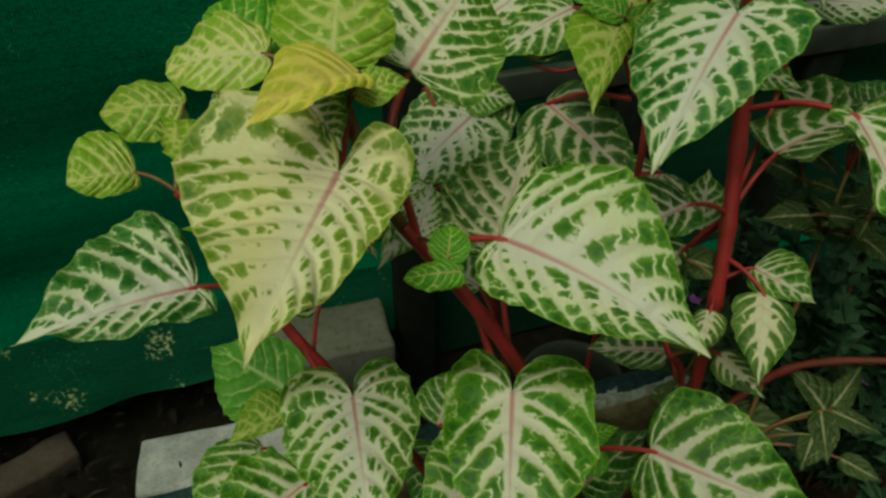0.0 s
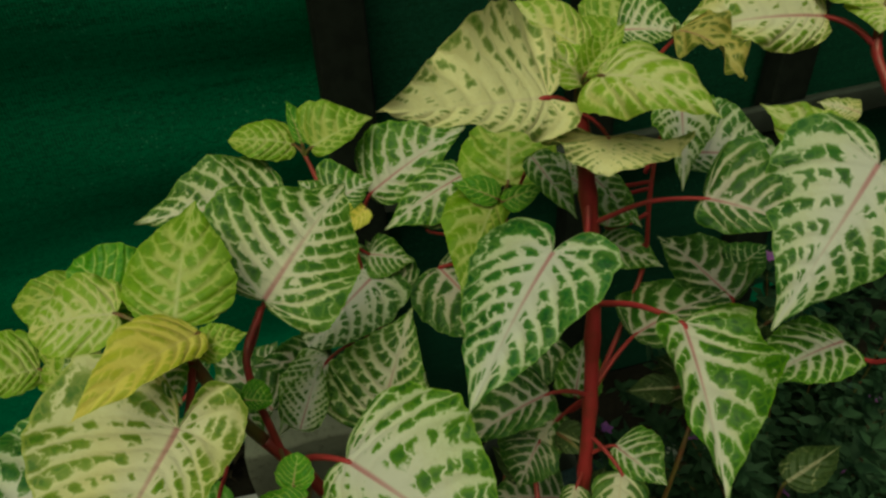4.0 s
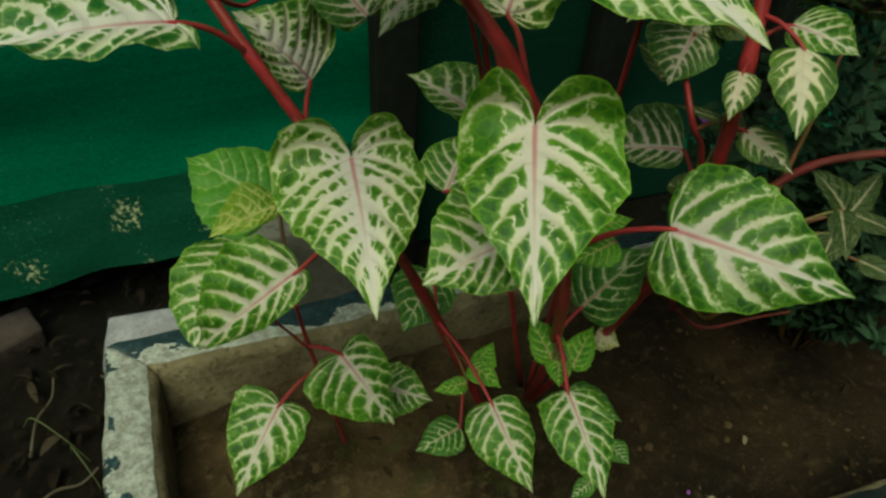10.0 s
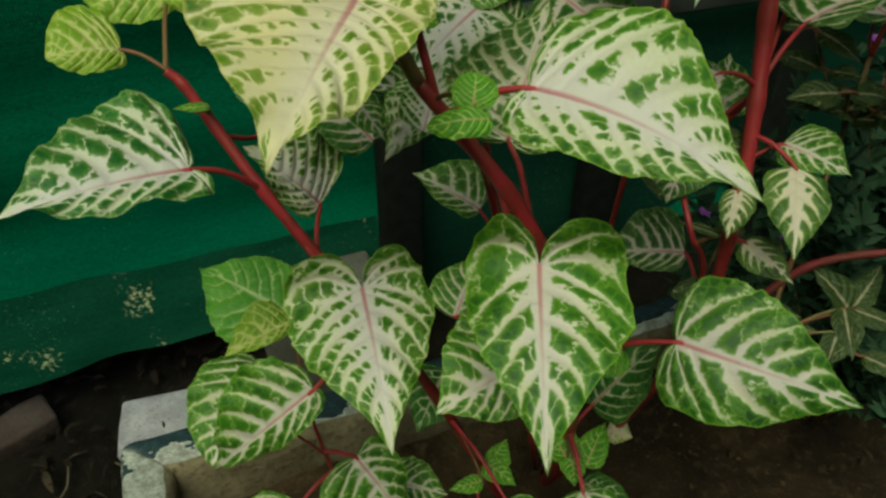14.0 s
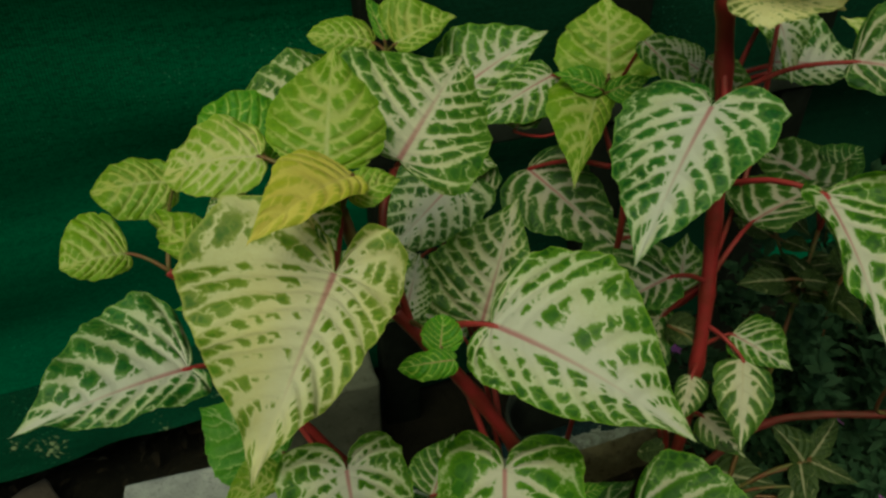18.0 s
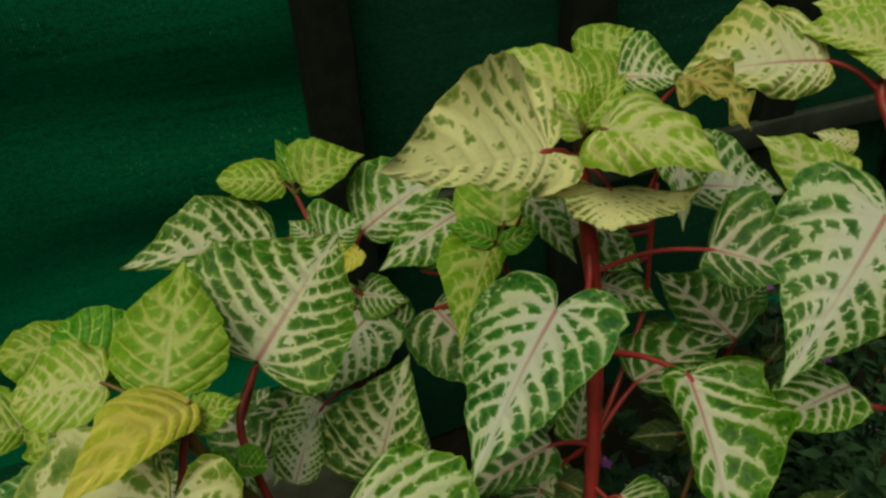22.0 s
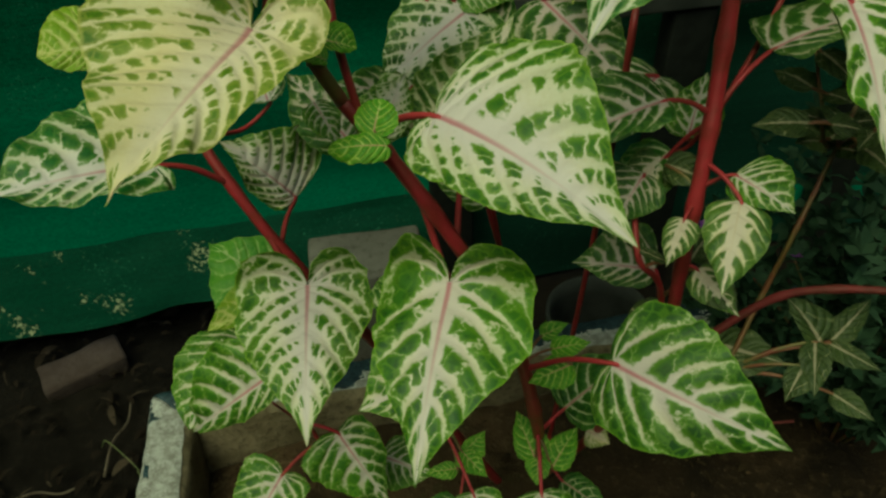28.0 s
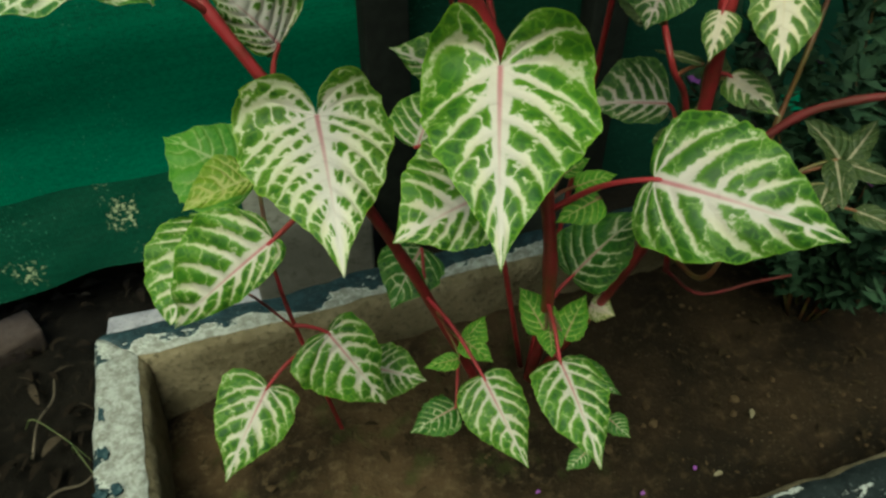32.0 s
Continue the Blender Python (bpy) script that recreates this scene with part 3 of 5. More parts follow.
def margin(q, notch):
    """The outline of half a leaf, from the base round the lobe to the tip, for a length and half width of 1."""
    heart = min(1.0, max(notch, 0) / 0.16)
    pts = []
    for (hx, hy), (ox, oy) in zip(HEART, ROUND if notch < 0 else OVAL):
        hx = hx * notch if hx < 0 else hx
        pts.append((ox + (hx - ox) * heart, oy + (hy - oy) * heart))
    n = len(pts) - 1
    i = min(int(q * n), n - 1)
    t = q * n - i
    a, b, c, d = (pts[max(i - 1, 0)], pts[i], pts[i + 1], pts[min(i + 2, n)])
    return [0.5 * (2 * b[m] + (c[m] - a[m]) * t + (2 * a[m] - 5 * b[m] + 4 * c[m] - d[m]) * t**2 + (3 * b[m] - a[m] - 3 * c[m] + d[m]) * t**3) for m in (0, 1)]


VEINS = {"cream": 10.5, "white": 9.5, "mid": 8.6, "broad": 7.6, "low": 8, "inner": 8, "laced": 10.5, "frost": 10.5, "tan": 9, "green": 8, "dark": 7, "olive": 7, "young": 8, "fresh": 8.5, "lime": 8, "primrose": 8.5, "gold": 12.5, "golden": 9, "ivory": 11.5}


def blade(length, wide_a, wide_b, notch, droop, fold, wave, seed, veins=10, curl=0.0, lobes=0.0):
    """A leaf blade: base at the origin, tip along +x, upper side +z. UV "vein" runs from base to tip and from margin to margin; UV "net" counts
    the lateral veins, between which the blade swells. curl: how far the margins roll up (+) or under (-);
    lobes: degrees by which the lobes behind the stalk bend up."""
    rng = random.Random(seed)
    rows, cols = (72, 13) if length > 0.045 else (44, 9)
    bm = bmesh.new()
    uv, uvr = bm.loops.layers.uv.new("vein"), bm.loops.layers.uv.new("net")
    ph, ph2, hook = rng.uniform(0, 6.3), rng.uniform(0, 6.3), rng.uniform(-0.04, 0.04)
    offs = (rng.uniform(0, 9), rng.uniform(20, 29))
    broad = 0.5 * (wide_a + wide_b) / length

    def midrib(q):
        x, y = margin(q**0.78, notch)
        lead = x - 0.55 * broad * y - 0.01
        return 0.5 * (lead + math.sqrt(lead * lead + 0.0012)) * (1 - 0.02 * q) if q > 0 else 0.0

    def vein_count(q, k, side):
        return veins * (0.30 * min(1.0, q / 0.48) + 0.70 * midrib(q)) + offs[side] - 0.75 * k**2.6 + 0.7 * noise.noise(Vector((q * 3.3, side * 7.0, seed * 2.3)))

    grid, coord = [], {}
    for i in range(rows + 1):
        q = i / rows
        x, y = margin(q**0.78, notch)
        rib = midrib(q)
        row = []
        for j in range(-cols, cols + 1):
            k = abs(j) / cols
            w = wide_b if j < 0 else wide_a
            sag = 3 if j < 0 else 0
            yy = w * y * (1 + 0.10 * noise.noise(Vector((q * 5 + sag * 9, seed * 1.7, 0))) + 0.085 * noise.noise(Vector((q * 16 + sag * 9, seed * 1.7, 5))) + 0.05 * noise.noise(Vector((q * 42 + sag * 9, seed, 9))))
            px = (rib + (x - rib) * k**1.3) * length
            py = math.copysign(yy * k, j) if j else 0.0
            u = min(max(px / length, -0.3), 1.0)
            py += hook * length * max(u, 0) ** 2
            pz = droop * length * 4 * u * (1 - u) + fold * abs(py)
            pz -= 0.9 * droop * py * py / max(w, 0.002)
            ruffle = math.sin(q * 15 + ph + (1.9 if j < 0 else 0)) + 0.5 * math.sin(q * 37 + ph2 + sag)
            pz += wave * length * k * k * ruffle * math.sin(math.pi * q) ** 0.5
            pz += curl * yy * k**4 * (1 + 0.4 * math.sin(q * 23 + ph2))
            if lobes and px < 0.10 * length:
                d, turn = 0.10 * length - px, radians(lobes)
                arc = 0.24 * length
                if d < arc:
                    bend, px = turn * d / arc, 0.10 * length - arc / turn * math.sin(turn * d / arc)
                    pz += arc / turn * (1 - math.cos(bend))
                else:
                    px = 0.10 * length - arc / turn * math.sin(turn) - (d - arc) * math.cos(turn)
                    pz += arc / turn * (1 - math.cos(turn)) + (d - arc) * math.sin(turn)
            v = bm.verts.new((px, py, pz))
            coord[v] = (q, j)
            row.append(v)
        grid.append(row)
    for r, s in zip(grid, grid[1:]):
        for j in range(2 * cols + 1):
            q, c = coord[r[j]]
            k, pitch = abs(c) / cols, (s[j].co - r[j].co).length * rows / veins
            swell = abs(math.sin(math.pi * vein_count(q, k, 1 if c < 0 else 0))) ** 0.8 * min(1.0, (1 - q) / 0.3)
            r[j].co.z += min(0.0011, 0.15 * pitch) * swell * max(0.0, math.sin(math.pi * k)) ** 0.7
    for r, s in zip(grid, grid[1:]):
        for j in range(2 * cols):
            f = bm.faces.new((r[j], s[j], s[j + 1], r[j + 1]))
            for lp in f.loops:
                q, c = coord[lp.vert]
                lp[uv].uv = (q, 0.5 + 0.5 * c / cols)
                lp[uvr].uv = (vein_count(q, abs(c) / cols, 1 if j < cols else 0), 0.0)
    bmesh.ops.remove_doubles(bm, verts=bm.verts, dist=1e-6)
    return bm


LEAF_WORDS = {
    "cream": "cream and green variegated heart-shaped leaf",
    "white": "white-veined dark green heart-shaped leaf",
    "mid": "green leaf with broad cream veins",
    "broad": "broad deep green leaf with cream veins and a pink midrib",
    "low": "small green leaf with a cream midrib and veins",
    "green": "dark green leaf with thin pale veins",
    "frost": "white leaf speckled with dark green islands",
    "tan": "crumpled yellowish tan leaf with dark flecks",
    "laced": "green leaf finely laced with cream veins",
    "inner": "dark green leaf with cream veins, tones dulled for shade inside the bush",
    "dark": "small olive-green leaf with a pale midrib",
    "olive": "small dim olive leaf with a thin pale midrib",
    "young": "bright green young leaf with lime veins",
    "fresh": "light green leaf with fine pale veins",
    "lime": "lime-green young leaf with yellowish veins",
    "primrose": "primrose-yellow young leaf flushed with green",
    "gold": "yellowish cream leaf with green flecks",
    "golden": "pale yellow leaf with sparse green flecks",
    "ivory": "ivory-yellow leaf with sparse dark green blotches",
}
leaf_count = 0


def leaf(plant, kind, base, tip, up, wide_a, wide_b, notch, droop, fold, wave, stalk=None, under=False, curl=0.0, lobes=0.0):
    """A leaf of a plant: from its base to its tip, upper side towards up; stalk: where its petiole leaves the stem; under: the petiole meets the
    blade from below."""
    global leaf_count
    leaf_count += 1
    o = plant.location
    b, t = Vector(base), Vector(tip)
    a = (t - b).normalized()
    z = Vector(up)
    z = (z - a * z.dot(a)).normalized()
    m = Matrix((a, z.cross(a), z)).transposed().to_4x4()
    ob = part("leaf", blade((t - b).length, wide_a, wide_b, notch, droop, fold, wave, leaf_count, VEINS[kind], curl, lobes), LEAF[kind], plant, LEAF_WORDS[kind])
    m = Matrix.Translation(b - o) @ m
    ob.matrix_basis = m
    if stalk:
        e = Vector(stalk)
        mid = (e + b) / 2 + Vector((0, 0, 0.10 * (e - b).length))
        if under:
            mid = (e + b) / 2 - z * 0.35 * (e - b).length
        low = b - z * 0.004 if under else b
        inv = m.inverted()
        pts = [inv @ (q - o) for q in (e, mid, low, low + a * 0.006 - z * 0.0015)]
        r = 0.0007 + 0.009 * (t - b).length
        part("petiole", tube(pts, r * 1.15, r * 0.62, 8, 6), *((GREENSTEM, ob, "greenish leaf stalk") if kind in ("lime", "young", "golden", "fresh", "olive", "primrose") else (PETIOLE, ob, "red leaf stalk")))
    return ob


# ---- setting: ground, net fence, posts, rail ----
YAW = radians(18)
AX, AY = Vector((math.cos(YAW), math.sin(YAW), 0)), Vector((-math.sin(YAW), math.cos(YAW), 0))


def plan(u, v, z=0.0):
    """A place given along and across the planter."""
    return AX * u + AY * v + Vector((0, 0, z))


def sheet(nx, ny, place):
    bm = bmesh.new()
    g = [[bm.verts.new(place(i / nx, j / ny)) for i in range(nx + 1)] for j in range(ny + 1)]
    for r, s in zip(g, g[1:]):
        for i in range(nx):
            bm.faces.new((r[i], r[i + 1], s[i + 1], s[i]))
    return bm


def ground_place(s, t):
    """Fine near the planter, coarse out to the horizon."""
    x, y = (s - 0.5) * 2, (t - 0.5) * 2
    x, y = math.copysign(abs(x) ** 5 * 900 + abs(x) * 1.6, x), math.copysign(abs(y) ** 5 * 900 + abs(y) * 1.6, y)
    v = Vector((x, y + 0.4, 0))
    near = 1.0 if abs(x) < 3 and abs(y) < 3 else 0.0
    v.z = near * (0.010 * noise.noise(v * 9) + 0.006 * noise.noise(v * 31)) - 0.008
    return v


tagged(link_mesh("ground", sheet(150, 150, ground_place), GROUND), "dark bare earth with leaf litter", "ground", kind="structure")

def net_place(s, t):
    """A hanging net: slack folds, its hem kicked forward and uneven."""
    u, z = -3.0 + 7.0 * s, 0.075 + 2.6 * t**1.6
    hem = math.exp(-(((z - 0.05) / 0.075) ** 2))
    v = 0.722 - 0.030 * hem + 0.010 * math.sin(u * 6.0 + z * 3) + 0.006 * noise.noise(Vector((u * 5, z * 14, 0))) + 0.004 * math.sin(z * 38 + u * 2.2)
    return Vector((u, v, z + hem * (0.010 * math.sin(u * 7) + 0.012 * noise.noise(Vector((u * 9, 3, 1))))))


def panel_place(s, t):
    """The second, darker net behind the right-hand posts."""
    u, z = 0.19 + 3.6 * s, 2.63 * t**1.6
    return Vector((u, 0.692 + 0.006 * noise.noise(Vector((u * 4, z * 9, 4))) + 0.003 * math.sin(z * 30 + u * 5), z))


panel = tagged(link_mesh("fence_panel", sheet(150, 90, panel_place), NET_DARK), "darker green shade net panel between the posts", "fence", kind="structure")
panel.rotation_euler.z = YAW
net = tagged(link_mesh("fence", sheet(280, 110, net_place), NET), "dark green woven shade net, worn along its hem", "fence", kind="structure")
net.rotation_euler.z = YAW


def hem_place(s, t):
    """The net's doubled hem: a faded strip that leans forward at its foot."""
    u = -3.0 + 3.16 * s
    z = 0.070 + 0.097 * t + 0.010 * math.sin(u * 7 + 1) * (1 - t) + 0.012 * noise.noise(Vector((u * 9, 3, 1))) * (1 - 0.6 * t)
    return Vector((u, 0.676 + 0.030 * t + 0.006 * math.sin(u * 6.0) + 0.004 * noise.noise(Vector((u * 14, t * 3, 7))), z))


hem = tagged(link_mesh("fence_hem", sheet(300, 10, hem_place), HEM), "faded, cracked lower hem of the green shade net", "fence", kind="structure")
hem.rotation_euler.z = YAW


def sky_screen(name, u0, v0, u1, v1):
    """An unseen screen of dark net on another side of the yard, added to block low sky light."""

    def place(s, t):
        p = plan(u0 + (u1 - u0) * s, v0 + (v1 - v0) * s, 0.02 + 2.4 * t)
        return p + (AX + AY) * 0.02 * noise.noise(p * 3)

    tagged(link_mesh(name, sheet(40, 20, place), NET_DARK), "unseen net screen added to block low sky light", "fence", kind="structure")


# three added screens out of view, there only to darken what lies low
sky_screen("fence_side_west", -2.2, 0.72, -2.2, -1.9)
sky_screen("fence_side_south", -2.2, -1.9, 2.6, -1.9)
sky_screen("fence_side_east", 2.6, -1.9, 2.6, 0.69)


def post(u):
    ob = link_mesh("fence_post", box(0.048, 0.030, 2.7, 0.003), BLACK)
    ob.matrix_world = Matrix.Translation(plan(u, 0.665, -0.05)) @ pose(0, 0, 0, 0, 0, 18)
    return tagged(ob, "black painted upright post against the green net", "post", "fence posts")


for u in (0.178, 0.438, 0.69, 0.95, 1.2):
    post(u)
rail = link_mesh("fence_rail", box(1.28, 0.012, 0.034, 0.003), RAIL)
rail.matrix_world = Matrix.Translation(plan(0.84, 0.652, 0.40)) @ pose(0, 0, 0, 0, 0, 18)
tagged(rail, "dark grey horizontal rail behind the plants", "rail")

# ---- the planter: a cast concrete trough with flaking paint ----
U0, U1, V0, V1, TOP, WALL = -0.126, 0.74, 0.090, 0.389, 0.256, 0.035
planter = thing("planter", plan((U0 + U1) / 2, (V0 + V1) / 2), "rectangular concrete planter trough, rim paint flaking to green and white", "planter")
planter.rotation_euler.z = YAW
LU, LV = U1 - U0, V1 - V0


def worn(p):
    """How far a place on the trough has been knocked out of true."""
    return Vector(noise.noise_vector(p * 14.0)) * 0.0034 + Vector(noise.noise_vector(p * 48.0)) * 0.0016 + Vector(noise.noise_vector(p * 150.0)) * 0.0007


def wall_ring(half, z0, z1, outer, inner):
    """The outline of a wall across its length, as (across, height, is rim): up the outside, round over the top, down the inside."""
    pts = [(-half, z0 + (z1 - outer - z0) * i / 10) for i in range(11)]
    pts += [(-half + outer * (1 - math.cos(a)), z1 - outer * (1 - math.sin(a))) for a in (radians(18 * k) for k in range(1, 6))]
    pts += [(-half + outer + (2 * half - outer - inner) * i / 7, z1) for i in range(1, 7)]
    pts += [(half - inner * (1 - math.sin(a)), z1 - inner * (1 - math.cos(a))) for a in (radians(15 * k) for k in range(0, 7))]
    pts += [(half, z1 - inner + (z0 - z1 + inner) * i / 10) for i in range(1, 11)]
    return pts


def rounded(p, r=0.016):
    """Rounds the trough's outer corners in plan."""
    c = Vector((math.copysign(LU / 2 - r, p.x), math.copysign(LV / 2 - r, p.y), p.z))
    d = p - c
    if d.x * p.x > 0 and d.y * p.y > 0 and d.length > r:
        return c + d * (r / d.length)
    return p


def planter_wall(name, length, x, y, turn, rim_material, rim_label):
    """One wall of the trough: its concrete body and, as a skin 1 mm proud, the painted rim."""
    at = Matrix.Translation((x, y, 0)) @ Matrix.Rotation(turn, 4, "Z")
    steps = int(length / 0.0045)
    ring = wall_ring(WALL / 2, 0.0, TOP, 0.006, 0.013)
    for part_name, pts, lift, material, label in (
        (name, ring, 0.0, CONCRETE, "rough mossy concrete wall"),
        ("rim", [q for q in ring if q[1] > (TOP - 0.0065 if q[0] < 0 else TOP - 0.002)], 0.001, rim_material, rim_label),
    ):
        bm, rows = bmesh.new(), []
        for i in range(steps + 1):
            row = []
            for a, h in pts:
                p = at @ Vector(((length - 2 * (a + WALL / 2)) * (i / steps - 0.5), a * (1 + lift / (WALL / 2)), h + lift))
                row.append(bm.verts.new(rounded(p) + worn(p) * min(1.0, h / 0.1)))
            rows.append(row)
        for r, q in zip(rows, rows[1:]):
            for k in range(len(pts) - 1):
                bm.faces.new((r[k], q[k], q[k + 1], r[k + 1]))
        bm.faces.new(rows[0])
        bm.faces.new(rows[-1][::-1])
        bmesh.ops.recalc_face_normals(bm, faces=bm.faces)
        part(part_name, bm, material, planter, label)


planter_wall("back_wall", LU, 0, LV / 2 - WALL / 2, math.pi, RIM_BACK, "flaking dark teal and white rim paint")
planter_wall("front_wall", LU, 0, -LV / 2 + WALL / 2, 0, RIM_FRONT, "grimy dark rim paint with white chips")
planter_wall("end_wall", LV, -LU / 2 + WALL / 2, 0, -math.pi / 2, RIM_END, "chalky pale rim paint with dark flecks")
planter_wall("end_wall", LV, LU / 2 - WALL / 2, 0, math.pi / 2, RIM_END, "chalky pale rim paint with dark flecks")


def paint_patch(x, y, sx, sy, material, label, seed, turn=0.0):
    """An island of thick paint with a ragged outline on the rim."""
    rng = random.Random(seed)
    bm = bmesh.new()
    n = 40
    ring = []
    for i in range(n):
        a = 2 * math.pi * i / n
        r = 1 + 0.75 * noise.noise(Vector((math.cos(a) * 1.6, math.sin(a) * 1.6, seed))) + rng.uniform(-0.10, 0.10)
        c, s = math.cos(a), math.sin(a)
        ring.append((math.copysign(abs(c) ** 0.85, c) * r * sx / 2, math.copysign(abs(s) ** 0.85, s) * r * sy / 2))
    lo = [bm.verts.new((p[0], p[1], -0.001)) for p in ring]
    hi = [bm.verts.new((p[0] * 0.97, p[1] * 0.97, 0.0007)) for p in ring]
    bm.faces.new(hi)
    for i in range(n):
        bm.faces.new((lo[i], lo[(i + 1) % n], hi[(i + 1) % n], hi[i]))
    ob = part("paint_patch", bm, material, planter, label, False)
    ob.location, ob.rotation_euler.z = (x, y, TOP + 0.0022), turn
    return ob


bx, by = -LU / 2, LV / 2
for i, (dx, dy, sx, sy) in enumerate(((0.006, 0.075, 0.004, 0.013), (0.006, 0.105, 0.007, 0.008), (0.004, 0.136, 0.006, 0.008), (0.013, 0.134, 0.008, 0.006), (0.006, 0.150, 0.007, 0.010), (0.007, 0.185, 0.006, 0.013), (0.010, 0.22, 0.007, 0.011))):
    paint_patch(bx + dx, by - dy, sx, sy, TEAL, "dark teal paint fleck", 20 + i, 0.3 * i)

def soil_place(s, t):
    u, v = U0 + WALL - 0.004 + (LU - 2 * WALL + 0.008) * s, V0 + WALL - 0.004 + (LV - 2 * WALL + 0.008) * t
    p = plan(u, v, 0.205)
    p.z += 0.006 * noise.noise(p * 16) + 0.004 * noise.noise(p * 50) + 0.002 * noise.noise(p * 130) - 0.018 * math.exp(-((u - U0 - WALL) / 0.05) ** 2)
    return p


tagged(link_mesh("soil", sheet(170, 60, soil_place), SOIL), "brown potting soil with crumbs and petals, colour darkened for shade at one end", "soil", kind="stuff")

# ---- loose bricks, a block and litter on the ground ----
def loose_block(name, u, v, z, turn, size, material, label, category, group="", roll=0.0):
    ob = link_mesh(name, box(*size, 0.005, 0.003, 3), material)
    ob.matrix_world = Matrix.Translation(plan(u, v, z)) @ pose(0, 0, 0, roll, 0, 18 + turn)
    return tagged(ob, label, category, group)


loose_block("white_slab", -0.080, 0.606, -0.004, -3.5, (0.20, 0.08, 0.024), SLAB, "chipped white-painted slab lying behind the planter", "slab")
loose_block("stone_block", 0.068, 0.636, -0.01, -3, (0.135, 0.085, 0.155), STONE, "weathered grey stone block behind the planter", "block")
for i in range(9):
    loose_block("brick", -0.62 + i * 0.205, 0.772 + 0.008 * (i % 3), -0.015, (i * 7) % 5 - 2, (0.19, 0.09, 0.06), BRICK, "dark earthy brick laid along the net hem", "brick", "bricks along the fence")
loose_block("brick", -0.300, 0.655, -0.010, 24, (0.098, 0.046, 0.034), ROSE, "broken grey brick lying on the earth", "brick", roll=4)


def litter_bits(name, count, area, size, material, label, category, seed, lift=0.0, level=None):
    """Dry curled scraps strewn about, too many to count."""
    rng = random.Random(seed)
    bm = bmesh.new()
    for _ in range(count):
        c = plan(rng.uniform(*area[0]), rng.uniform(*area[1]))
        c.z = (0.002 if level is None else level) + rng.uniform(0, lift)
        a, ln, w = rng.uniform(0, 6.3), rng.uniform(*size), rng.choice((0.06, 0.12, 0.3, 0.5)) * rng.uniform(0.8, 1.2)
        d = Vector((math.cos(a), math.sin(a), rng.uniform(-0.25, 0.25)))
        e = Vector((-math.sin(a), math.cos(a), rng.uniform(-0.4, 0.4)))
        up = Vector((0, 0, 1))
        pts = []
        for i in range(5):
            f = i / 4
            half = w * ln * 0.5 * math.sin(math.pi * (0.08 + 0.84 * f))
            m = c + d * (f - 0.5) * ln + up * (0.18 * ln * math.sin(math.pi * f))
            pts.append((bm.verts.new(m - e * half + up * half * 0.4), bm.verts.new(m), bm.verts.new(m + e * half + up * half * 0.4)))
        for p, q in zip(pts, pts[1:]):
            bm.faces.new((p[0], p[1], q[1], q[0]))
            bm.faces.new((p[1], p[2], q[2], q[1]))
    return tagged(link_mesh(name, bm, material), label, category, kind="stuff")


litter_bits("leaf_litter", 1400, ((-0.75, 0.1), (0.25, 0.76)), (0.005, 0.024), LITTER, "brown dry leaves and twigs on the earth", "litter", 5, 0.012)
litter_bits("leaf_litter", 120, ((-0.75, 0.1), (0.25, 0.76)), (0.008, 0.03), ground_material("pale_litter", (0.035, 0.025, 0.018), (0.055, 0.042, 0.030), (0.022, 0.017, 0.012), 40.0, 0.001), "pale dry leaf scraps on the earth", "litter", 6, 0.014)
litter_bits("soil_crumbs", 420, ((-0.08, 0.66), (0.13, 0.34)), (0.004, 0.012), ground_material("soil_scraps", (0.022, 0.015, 0.008), (0.036, 0.025, 0.013), (0.055, 0.040, 0.022), 60.0, 0.001), "dry crumbs and scraps on the soil", "litter", 7, 0.004, 0.205)


def clods(count, seed):
    """Small dry lumps of earth, most of them towards the left end of the trough."""
    rng = random.Random(seed)
    bm = bmesh.new()
    for i in range(count):
        u, v, r = U0 + WALL + 0.02 + rng.random() ** 1.8 * 0.5, rng.uniform(V0 + 0.045, V1 - 0.045), rng.uniform(0.0012, 0.0020) * (2.2 if rng.random() < 0.12 else 1.0)
        at = Matrix.Translation(plan(u, v, 0.206)) @ Matrix.Diagonal((rng.uniform(0.7, 1.4), rng.uniform(0.7, 1.4), rng.uniform(0.4, 0.7), 1))
        for w in bmesh.ops.create_icosphere(bm, subdivisions=1, radius=r, matrix=at)["verts"]:
            w.co += Vector(noise.noise_vector(w.co * 400)) * r * 0.6
    return tagged(link_mesh("soil_clods", bm, CLOD, smooth=False), "small dry lumps of brown earth on the soil", "soil", kind="stuff")


clods(260, 9)


